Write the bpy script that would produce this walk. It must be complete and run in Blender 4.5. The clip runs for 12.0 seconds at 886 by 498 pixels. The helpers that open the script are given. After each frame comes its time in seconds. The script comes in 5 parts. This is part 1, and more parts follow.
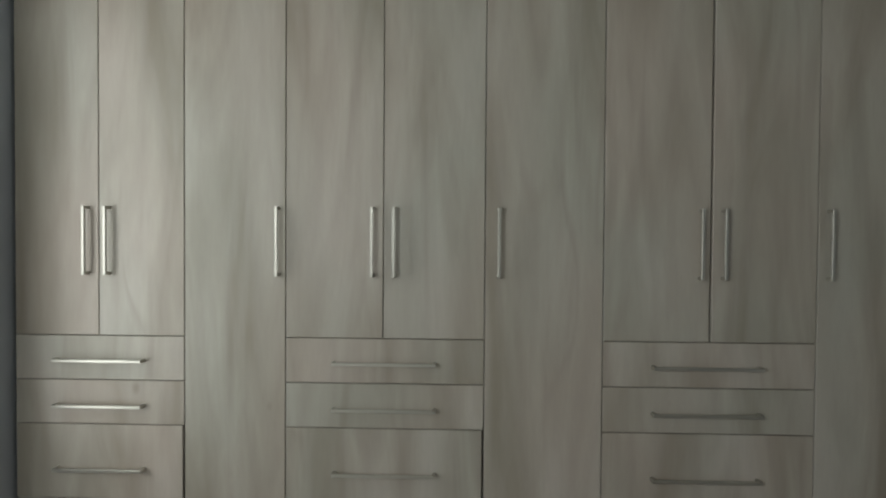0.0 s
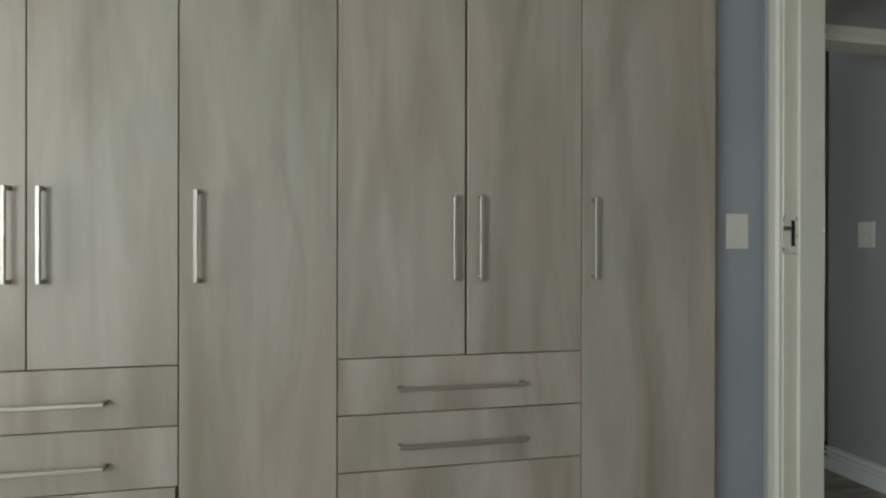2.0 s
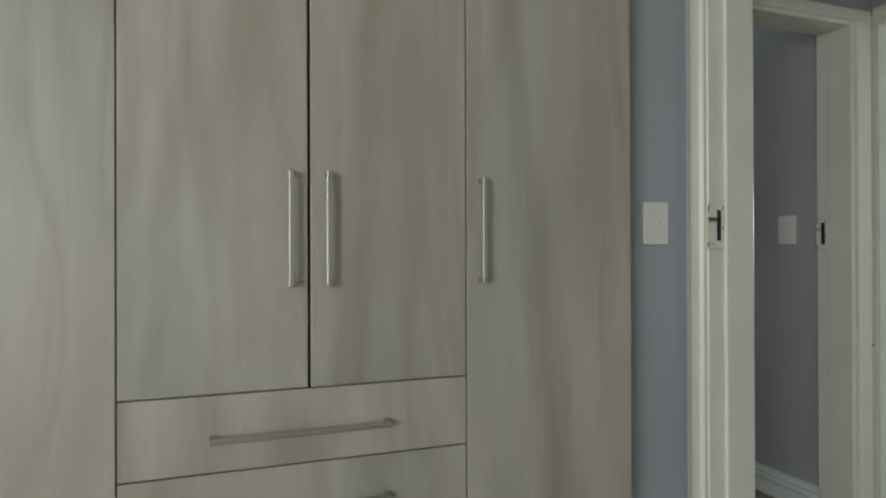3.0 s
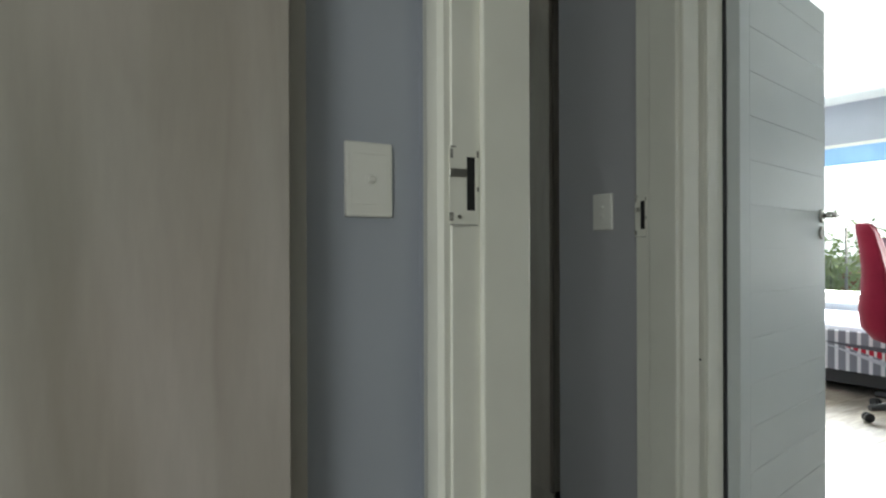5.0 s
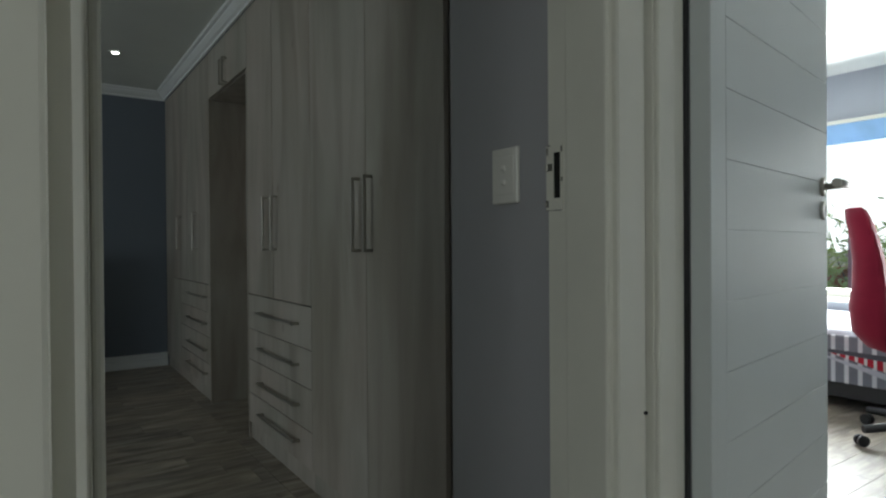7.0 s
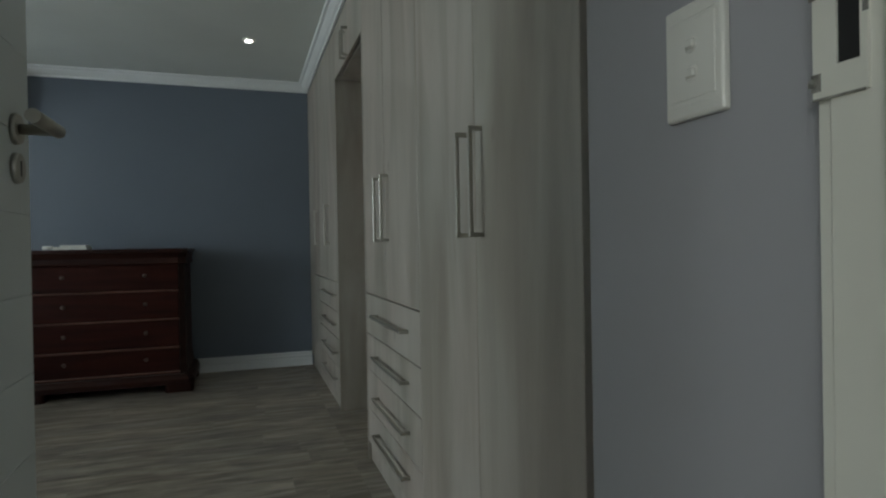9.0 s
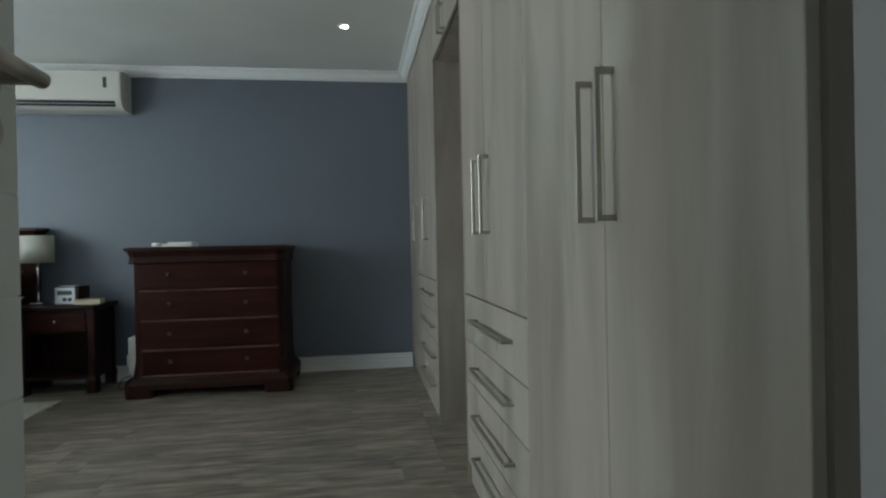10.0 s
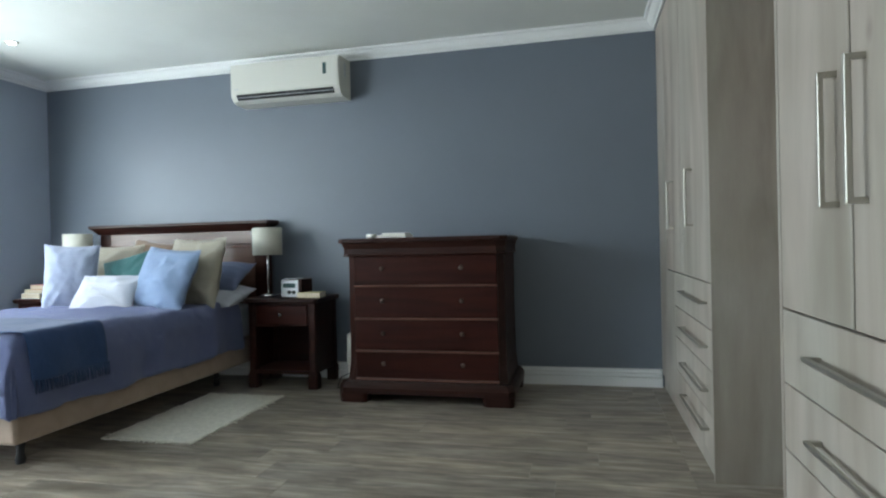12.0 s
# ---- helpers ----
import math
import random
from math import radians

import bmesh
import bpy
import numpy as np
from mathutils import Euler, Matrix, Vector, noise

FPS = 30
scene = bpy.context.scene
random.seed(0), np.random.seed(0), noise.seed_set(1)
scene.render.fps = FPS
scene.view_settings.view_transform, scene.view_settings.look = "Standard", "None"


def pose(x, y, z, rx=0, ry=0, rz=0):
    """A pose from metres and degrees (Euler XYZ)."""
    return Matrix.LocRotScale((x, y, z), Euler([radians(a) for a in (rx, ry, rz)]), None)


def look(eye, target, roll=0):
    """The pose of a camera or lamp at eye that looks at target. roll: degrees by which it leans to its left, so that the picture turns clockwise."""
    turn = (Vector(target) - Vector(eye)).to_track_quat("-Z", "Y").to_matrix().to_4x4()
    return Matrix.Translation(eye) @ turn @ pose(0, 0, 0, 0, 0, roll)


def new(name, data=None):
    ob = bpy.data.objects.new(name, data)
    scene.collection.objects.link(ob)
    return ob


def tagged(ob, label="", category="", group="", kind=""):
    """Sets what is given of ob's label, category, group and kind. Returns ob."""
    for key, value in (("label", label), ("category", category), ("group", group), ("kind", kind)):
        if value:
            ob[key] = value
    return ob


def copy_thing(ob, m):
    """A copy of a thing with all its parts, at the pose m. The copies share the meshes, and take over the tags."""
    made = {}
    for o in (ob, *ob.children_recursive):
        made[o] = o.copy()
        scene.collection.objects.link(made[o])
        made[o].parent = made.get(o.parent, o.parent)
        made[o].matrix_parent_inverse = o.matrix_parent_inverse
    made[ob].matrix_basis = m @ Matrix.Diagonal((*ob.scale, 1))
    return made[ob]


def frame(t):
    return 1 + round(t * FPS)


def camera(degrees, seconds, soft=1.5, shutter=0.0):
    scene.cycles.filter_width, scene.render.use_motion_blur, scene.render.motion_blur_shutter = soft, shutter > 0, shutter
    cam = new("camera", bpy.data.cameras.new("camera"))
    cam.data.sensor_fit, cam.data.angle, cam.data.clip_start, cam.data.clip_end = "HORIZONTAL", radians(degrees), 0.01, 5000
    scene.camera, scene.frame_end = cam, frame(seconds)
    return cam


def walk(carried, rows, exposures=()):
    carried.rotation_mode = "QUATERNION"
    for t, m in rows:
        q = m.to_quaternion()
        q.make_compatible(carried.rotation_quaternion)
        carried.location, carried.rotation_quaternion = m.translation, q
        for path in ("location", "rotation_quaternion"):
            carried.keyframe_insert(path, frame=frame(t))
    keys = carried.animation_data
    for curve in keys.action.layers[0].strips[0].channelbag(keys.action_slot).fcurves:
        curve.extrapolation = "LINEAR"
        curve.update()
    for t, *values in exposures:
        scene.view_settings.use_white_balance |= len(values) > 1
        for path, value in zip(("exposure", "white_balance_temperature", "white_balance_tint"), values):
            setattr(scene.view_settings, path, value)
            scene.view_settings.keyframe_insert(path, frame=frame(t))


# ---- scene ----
cam = camera(73.6, 12.0, soft=2.2)
PATH = [
    (0, (0.917, 0.524, 1.196), (0.856, 2.522, 1.158), 0.4),
    (0.5, (1.003, 0.577, 1.186), (1.073, 2.575, 1.156), 0.4),
    (1, (1.12, 0.682, 1.182), (1.293, 2.674, 1.147), 0.3),
    (1.5, (1.206, 0.801, 1.166), (1.525, 2.776, 1.145), 0.3),
    (2, (1.375, 0.949, 1.145), (1.794, 2.904, 1.143), 0.1),
    (2.5, (1.512, 1.149, 1.146), (2.06, 3.072, 1.134), 0.1),
    (3, (1.667, 1.342, 1.128), (2.326, 3.23, 1.134), -0.2),
    (5, (2.421, 1.883, 1.091), (3.486, 3.576, 1.088), -0.2),
    (5.5, (2.624, 1.979, 1.085), (3.738, 3.64, 1.08), -0.2),
    (6, (2.812, 2.076, 1.068), (3.95, 3.721, 1.062), -0.2),
    (6.5, (2.985, 2.186, 1.063), (4.134, 3.822, 1.05), -0.3),
    (8.3, (3.355, 2.611, 1.03), (4.244, 4.402, 1.011), -1.0),
    (8.5, (3.407, 2.662, 1.024), (4.225, 4.488, 1.005), -1.0),
    (9, (3.525, 2.812, 1.016), (4.163, 4.708, 1.003), -1.0),
    (9.5, (3.593, 2.966, 1.009), (4.049, 4.914, 0.998), -1.0),
    (10, (3.625, 3.161, 0.998), (3.916, 5.139, 0.986), -1.2),
    (10.5, (3.65, 3.367, 0.991), (3.739, 5.365, 0.979), -1.3),
    (11, (3.655, 3.569, 0.99), (3.553, 5.566, 0.975), -1.3),
    (11.5, (3.626, 3.776, 0.99), (3.353, 5.757, 0.976), -1.4),
    (12, (3.582, 3.931, 0.98), (3.121, 5.878, 0.964), -1.4),
]
EXPOSURES = [(0.0, -1.45, 6450, 3), (1.0, -1.24, 6450, 3), (2.5, -0.85, 6450, 3), (3.2, -0.75, 6450, 3), (5.0, -0.95, 6400, 3), (6.0, -1.25, 6350, 3), (6.7, -1.5, 6300, 3), (8.3, -0.7, 6250, 3), (9.0, -0.5, 6220, 3), (9.5, -0.18, 6200, 3), (10.5, 0.12, 6150, 4), (12.0, 0.8, 6120, 5)]
walk(cam, [(t, look(eye, target, roll)) for t, eye, target, roll in PATH], EXPOSURES)

# ---- light ----
world = bpy.data.worlds.new("world")
scene.world = world
world.use_nodes = True
wn = world.node_tree.nodes
sky = wn.new("ShaderNodeTexSky")
sky.sky_type, sky.sun_disc = "NISHITA", False
sky.sun_elevation, sky.sun_rotation = radians(60), radians(180)
world.node_tree.links.new(sky.outputs[0], wn["Background"].inputs[0])
wn["Background"].inputs[1].default_value = 0.15


def sun_light(direction, strength):
    d = bpy.data.lights.new("sun", "SUN")
    d.energy, d.angle, d.color = strength, radians(0.5), (1.0, 0.95, 0.87)
    new("sun", d).matrix_world = look((0, 0, 20), Vector((0, 0, 20)) + Vector(direction))


def area_light(name, place, target, width, height, power, colour):
    d = bpy.data.lights.new(name, "AREA")
    d.shape, d.size, d.size_y, d.energy, d.color = "RECTANGLE", width, height, power, colour
    new(name, d).matrix_world = look(place, target)


sun_light((0.0, 0.5, -0.86), 5.0)
area_light("bedroom_one_daylight", (-0.72, 2.08, 1.25), (2.0, 2.08, 1.25), 0.56, 1.8, 37, (0.98, 0.98, 0.985))
# No window known here; added to light the west-facing jambs through the doorway.
area_light("bedroom_one_jamb_fill", (-0.72, -0.6, 1.45), (3.9, 2.9, 1.25), 1.2, 1.4, 108, (0.975, 0.98, 0.98))
# Unseen source, added as a weak cool fill towards the wardrobe fronts.
area_light("bedroom_one_south_fill", (0.1, -1.66, 1.3), (0.1, 0, 0.8), 1.4, 1.7, 4, (0.9, 0.93, 1.0))
area_light("bedroom_two_daylight", (-0.76, 4.5, 1.4), (3, 4.5, 1.2), 1.5, 1.5, 66, (0.93, 0.98, 1.0))
area_light("bedroom_two_bedside_daylight", (-0.76, 6.7, 1.35), (3, 6.7, 0.75), 1.1, 1.4, 30, (0.93, 0.98, 1.0))
# Unseen source south of the lobby, added to brighten the south-facing door frames.
area_light("hall_frame_fill", (3.6, -2.62, 1.4), (3.6, 2, 1.2), 0.7, 1.4, 4, (1.0, 0.98, 0.94))
area_light("study_daylight", (8.46, 4.4, 1.3), (5, 4.4, 0.5), 2.1, 1.35, 500, (1.0, 1.0, 1.0))


# ---- materials ----
def material(name, rough=0.5, metal=0.0, colour=(0.5, 0.5, 0.5), spec=0.5):
    m = bpy.data.materials.new(name)
    m.use_nodes = True
    b = m.node_tree.nodes["Principled BSDF"]
    b.inputs["Base Color"].default_value = (*colour, 1)
    b.inputs["Roughness"].default_value = rough
    b.inputs["Metallic"].default_value = metal
    b.inputs["Specular IOR Level"].default_value = spec
    return m, m.node_tree.nodes, m.node_tree.links, b


def coords(nodes, links, scale, shift=True):
    """Object coordinates, stretched by scale, moved by a chance amount for each object."""
    tc = nodes.new("ShaderNodeTexCoord")
    mp = nodes.new("ShaderNodeMapping")
    mp.inputs["Scale"].default_value = scale
    if shift:
        info = nodes.new("ShaderNodeObjectInfo")
        mul = nodes.new("ShaderNodeVectorMath")
        mul.operation = "SCALE"
        mul.inputs[0].default_value = (17, 11, 23)
        links.new(info.outputs["Random"], mul.inputs["Scale"])
        add = nodes.new("ShaderNodeVectorMath")
        links.new(tc.outputs["Object"], add.inputs[0])
        links.new(mul.outputs[0], add.inputs[1])
        links.new(add.outputs[0], mp.inputs["Vector"])
    else:
        links.new(tc.outputs["Object"], mp.inputs["Vector"])
    return mp.outputs[0]


def noise_tex(nodes, links, vec, scale, detail=4.0, rough=0.55, dist=0.0):
    n = nodes.new("ShaderNodeTexNoise")
    n.inputs["Scale"].default_value, n.inputs["Detail"].default_value = scale, detail
    n.inputs["Roughness"].default_value, n.inputs["Distortion"].default_value = rough, dist
    links.new(vec, n.inputs["Vector"])
    return n.outputs["Fac"]


def ramp(nodes, links, fac, stops):
    r = nodes.new("ShaderNodeValToRGB")
    e = r.color_ramp.elements
    while len(e) < len(stops):
        e.new(0.5)
    for el, (p, c) in zip(e, stops):
        el.position, el.color = p, (*c, 1)
    links.new(fac, r.inputs[0])
    return r.outputs[0]


def mixed(nodes, links, fac, a, b, kind="MIX"):
    m = nodes.new("ShaderNodeMix")
    m.data_type, m.blend_type = "RGBA", kind
    for s, v in ((m.inputs[0], fac), (m.inputs[6], a), (m.inputs[7], b)):
        if isinstance(v, (int, float)):
            s.default_value = v
        elif isinstance(v, tuple):
            s.default_value = (*v, 1)
        else:
            links.new(v, s)
    return m.outputs[2]


def bump(nodes, links, b, fac, strength, distance):
    n = nodes.new("ShaderNodeBump")
    n.inputs["Strength"].default_value, n.inputs["Distance"].default_value = strength, distance
    links.new(fac, n.inputs["Height"])
    links.new(n.outputs[0], b.inputs["Normal"])


def rough_from(nodes, links, b, fac, lo, hi):
    r = nodes.new("ShaderNodeMapRange")
    r.inputs["To Min"].default_value, r.inputs["To Max"].default_value = lo, hi
    links.new(fac, r.inputs["Value"])
    links.new(r.outputs[0], b.inputs["Roughness"])


def grained(name, stretch, dark, mid, light, stain, rough, fine=60, wide=7, bump_by=0.06, stain_at=(0.56, 0.74), grain_by=0.6, spec=0.5):
    """Wood-like finish with fine grain, broad bands and darker stains."""
    m, n, l, b = material(name, spec=spec)
    v = coords(n, l, stretch)
    broad = noise_tex(n, l, v, wide, 3, 0.5, 0.4)
    grain = noise_tex(n, l, v, fine, 5, 0.65)
    col = ramp(n, l, broad, [(0.3, dark), (0.5, mid), (0.72, light)])
    g = ramp(n, l, grain, [(0.3, (0.72, 0.72, 0.72)), (0.7, (1.08, 1.08, 1.08))])
    col = mixed(n, l, grain_by, col, g, "MULTIPLY")
    st = noise_tex(n, l, v, wide * 0.55, 2, 0.5, 0.8)
    s = ramp(n, l, st, [(stain_at[0], (0, 0, 0)), (stain_at[1], (1, 1, 1))])
    col = mixed(n, l, s, col, stain)
    l.new(col, b.inputs["Base Color"])
    rough_from(n, l, b, broad, rough - 0.06, rough + 0.1)
    bump(n, l, b, grain, bump_by, 0.002)
    return m


def painted(name, colour, rough, speckle=220, bump_by=0.05, vary=0.05, wash=1.3, gloss=0.06):
    m, n, l, b = material(name, rough)
    v = coords(n, l, (1, 1, 1), False)
    big = noise_tex(n, l, v, wash, 3)
    fine = noise_tex(n, l, v, speckle, 3, 0.6)
    lo = tuple(c * (1 - vary) for c in colour)
    hi = tuple(min(1, c * (1 + vary)) for c in colour)
    l.new(ramp(n, l, big, [(0.3, lo), (0.7, hi)]), b.inputs["Base Color"])
    rough_from(n, l, b, big, rough - gloss, rough + gloss)
    bump(n, l, b, fine, bump_by, 0.001)
    return m


def cloth(name, colour, weave=700, crease=7, bump_by=0.35, vary=0.1, depth=0.012):
    m, n, l, b = material(name, 0.9, spec=0.15)
    v = coords(n, l, (1, 1, 1))
    big = noise_tex(n, l, v, crease, 4, 0.5, 0.5)
    fine = noise_tex(n, l, v, weave, 2)
    lo = tuple(c * (1 - vary) for c in colour)
    hi = tuple(min(1, c * (1 + vary)) for c in colour)
    l.new(ramp(n, l, big, [(0.3, lo), (0.7, hi)]), b.inputs["Base Color"])
    h = n.new("ShaderNodeMath")
    h.operation = "MULTIPLY_ADD"
    l.new(fine, h.inputs[0])
    h.inputs[1].default_value = 0.15
    l.new(big, h.inputs[2])
    bump(n, l, b, h.outputs[0], bump_by, depth)
    b.inputs["Sheen Weight"].default_value = 0.2
    return m


def washed_oak(name):
    """Grey-washed oak board: soft broad figure, warm and cool patches, thin dark veins, small knots and fine flecks."""
    m, n, l, b = material(name, 0.42)
    v = coords(n, l, (4.5, 4.5, 0.7))
    w = coords(n, l, (1.5, 1.5, 0.8))
    broad = noise_tex(n, l, v, 1.25, 3, 0.5, 0.9)
    hue = noise_tex(n, l, w, 1.1, 2, 0.5, 0.3)
    col = ramp(n, l, broad, [(0.3, (0.27, 0.24, 0.2)), (0.5, (0.36, 0.327, 0.285)), (0.72, (0.43, 0.4, 0.36))])
    tint = ramp(n, l, hue, [(0.35, (1.06, 0.97, 0.93)), (0.65, (0.93, 1.0, 0.96))])
    col = mixed(n, l, 0.5, col, tint, "MULTIPLY")
    line = noise_tex(n, l, v, 0.9, 1.5, 0.45, 0.35)
    vein = ramp(n, l, line, [(0.47, (0, 0, 0)), (0.5, (1, 1, 1)), (0.515, (0, 0, 0))])
    where = ramp(n, l, noise_tex(n, l, w, 1.7, 2), [(0.48, (0, 0, 0)), (0.72, (0.26, 0.26, 0.26))])
    col = mixed(n, l, mixed(n, l, 1.0, vein, where, "MULTIPLY"), col, (0.2, 0.165, 0.128))
    patch = ramp(n, l, noise_tex(n, l, v, 0.75, 2, 0.5, 0.8), [(0.56, (0, 0, 0)), (0.8, (0.8, 0.8, 0.8))])
    col = mixed(n, l, patch, col, (0.235, 0.2, 0.16))
    vo = n.new("ShaderNodeTexVoronoi")
    vo.inputs["Scale"].default_value = 1.0
    l.new(coords(n, l, (4.2, 4.2, 2.6)), vo.inputs["Vector"])
    knot = ramp(n, l, vo.outputs["Distance"], [(0.02, (0.5, 0.5, 0.5)), (0.075, (0, 0, 0))])
    col = mixed(n, l, knot, col, (0.17, 0.14, 0.11))
    fleck = noise_tex(n, l, coords(n, l, (60, 60, 9)), 1.3, 3, 0.5)
    grain = noise_tex(n, l, v, 26, 5, 0.65)
    f = ramp(n, l, fleck, [(0.3, (0.98, 0.98, 0.98)), (0.7, (1.015, 1.015, 1.015))])
    g = ramp(n, l, grain, [(0.3, (0.972, 0.972, 0.972)), (0.7, (1.02, 1.02, 1.02))])
    col = mixed(n, l, 1.0, mixed(n, l, 1.0, col, f, "MULTIPLY"), g, "MULTIPLY")
    l.new(col, b.inputs["Base Color"])
    rough_from(n, l, b, broad, 0.36, 0.52)
    bump(n, l, b, broad, 0.02, 0.004)
    return m


def laminate(name):
    """Grey-brown wood-look floor board: each board its own tone, soft long streaks, faint pores and a satin film."""
    m, n, l, b = material(name, 0.34)
    info = n.new("ShaderNodeObjectInfo")
    geo = n.new("ShaderNodeNewGeometry")
    both = n.new("ShaderNodeMath")
    both.operation = "ADD"
    l.new(info.outputs["Random"], both.inputs[0])
    l.new(geo.outputs["Random Per Island"], both.inputs[1])
    part_of = n.new("ShaderNodeMath")
    part_of.operation = "FRACT"
    l.new(both.outputs[0], part_of.inputs[0])
    tone = ramp(n, l, part_of.outputs[0], [(0.0, (0.86, 0.86, 0.87)), (0.5, (1.0, 0.985, 0.965)), (1.0, (1.13, 1.11, 1.08))])
    v = coords(n, l, (1.1, 9, 9))
    broad = noise_tex(n, l, v, 2.4, 3, 0.5, 0.7)
    streak = noise_tex(n, l, v, 5.0, 4, 0.55, 0.3)
    pore = noise_tex(n, l, coords(n, l, (7, 90, 90)), 1.4, 3, 0.5)
    col = ramp(n, l, broad, [(0.32, (0.2, 0.172, 0.137)), (0.5, (0.285, 0.25, 0.205)), (0.68, (0.39, 0.352, 0.3))])
    st = ramp(n, l, streak, [(0.34, (0.78, 0.77, 0.76)), (0.48, (0.98, 0.98, 0.98)), (0.66, (1.1, 1.1, 1.1))])
    po = ramp(n, l, pore, [(0.3, (0.93, 0.93, 0.93)), (0.6, (1.02, 1.02, 1.02))])
    patch = ramp(n, l, noise_tex(n, l, coords(n, l, (3.2, 9, 9)), 1.2, 4, 0.6, 0.5), [(0.36, (0.68, 0.67, 0.66)), (0.5, (1, 1, 1)), (0.66, (1.24, 1.23, 1.21))])
    for layer in (tone, st, po, patch):
        col = mixed(n, l, 1.0, col, layer, "MULTIPLY")
    l.new(col, b.inputs["Base Color"])
    rough_from(n, l, b, streak, 0.3, 0.44)
    bump(n, l, b, streak, 0.03, 0.002)
    return m


GREY_OAK = washed_oak("grey_washed_oak_board")
MAHOGANY = grained("dark_mahogany", (0.7, 6, 6), (0.019, 0.0062, 0.0045), (0.028, 0.0092, 0.0064), (0.042, 0.0148, 0.0098), (0.014, 0.005, 0.0035), 0.36, 40, 3, 0.05, spec=0.2)
RED_MAHOGANY = grained("red_mahogany_drawer_front", (0.7, 6, 6), (0.022, 0.0054, 0.0037), (0.031, 0.0076, 0.005), (0.042, 0.0108, 0.0068), (0.016, 0.0044, 0.003), 0.4, 40, 3, 0.05, spec=0.12)
# Lighter than the other mahogany: the headboard's glossy reflection is put into the colour.
MAHOGANY_SHEEN = grained("polished_mahogany_painted_sheen", (0.7, 6, 6), (0.075, 0.038, 0.025), (0.105, 0.056, 0.038), (0.135, 0.076, 0.052), (0.06, 0.03, 0.02), 0.3, 40, 3, 0.04, spec=0.5)
FLOOR_OAK = laminate("grey_brown_floor_board")
GREY_PAINT = painted("grey_blue_wall_paint", (0.36, 0.38, 0.42), 0.55)
LOBBY_PAINT = painted("lobby_grey_wall_paint", (0.38, 0.38, 0.395), 0.55)
BLUE_PAINT = painted("slate_blue_wall_paint", (0.136, 0.158, 0.192), 0.45)
PALE_BLUE_PAINT = painted("pale_blue_wall_paint", (0.33, 0.37, 0.44), 0.55)
CEILING_PAINT = painted("ceiling_white_paint", (0.74, 0.76, 0.72), 0.8)
TRIM_WHITE = painted("gloss_white_trim_paint", (0.72, 0.712, 0.63), 0.34, 90, 0.06, 0.03, 6, 0.02)
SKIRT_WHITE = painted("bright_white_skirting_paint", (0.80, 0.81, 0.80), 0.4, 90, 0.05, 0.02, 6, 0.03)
DOOR_WHITE = painted("satin_white_door_paint", (0.60, 0.635, 0.625), 0.45, 40, 0.05, 0.02, 3, 0.03)
DOOR_WHITE.node_tree.nodes["Principled BSDF"].inputs["Specular IOR Level"].default_value = 0.25
PLASTIC = material("white_plastic", 0.3, colour=(0.76, 0.75, 0.69))[0]
AC_PLASTIC = painted("off_white_plastic_shell", (0.61, 0.605, 0.55), 0.4, 300, 0.02, 0.02)
# Near-black that puts the shade inside slots, holes and gaps into the colour.
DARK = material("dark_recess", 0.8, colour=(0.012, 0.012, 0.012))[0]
BLACK_PLASTIC = material("black_plastic", 0.4, colour=(0.02, 0.02, 0.022))[0]


def brushed(name, colour, rough):
    m, n, l, b = material(name, rough, 1.0, colour)
    v = coords(n, l, (300, 300, 6))
    f = noise_tex(n, l, v, 4, 3)
    rough_from(n, l, b, f, rough - 0.08, rough + 0.12)
    bump(n, l, b, f, 0.03, 0.001)
    return m


STEEL = brushed("brushed_steel", (0.47, 0.455, 0.41), 0.4)
CHROME = brushed("polished_steel", (0.62, 0.62, 0.60), 0.2)


# ---- building helpers ----
def box(bm, x0, x1, y0, y1, z0, z1, bevel=0.0, seg=1):
    vs = [bm.verts.new(p) for p in ((x0, y0, z0), (x1, y0, z0), (x1, y1, z0), (x0, y1, z0), (x0, y0, z1), (x1, y0, z1), (x1, y1, z1), (x0, y1, z1))]
    fs = [bm.faces.new([vs[i] for i in f]) for f in ((3, 2, 1, 0), (4, 5, 6, 7), (0, 1, 5, 4), (1, 2, 6, 5), (2, 3, 7, 6), (3, 0, 4, 7))]
    if bevel:
        es = list({e for f in fs for e in f.edges})
        bmesh.ops.bevel(bm, geom=es, offset=bevel, segments=seg, affect="EDGES", profile=0.5)
    return bm


def boxes(*rows, bevel=0.0, seg=1):
    bm = bmesh.new()
    for r in rows:
        box(bm, *r, bevel=bevel, seg=seg)
    return bm


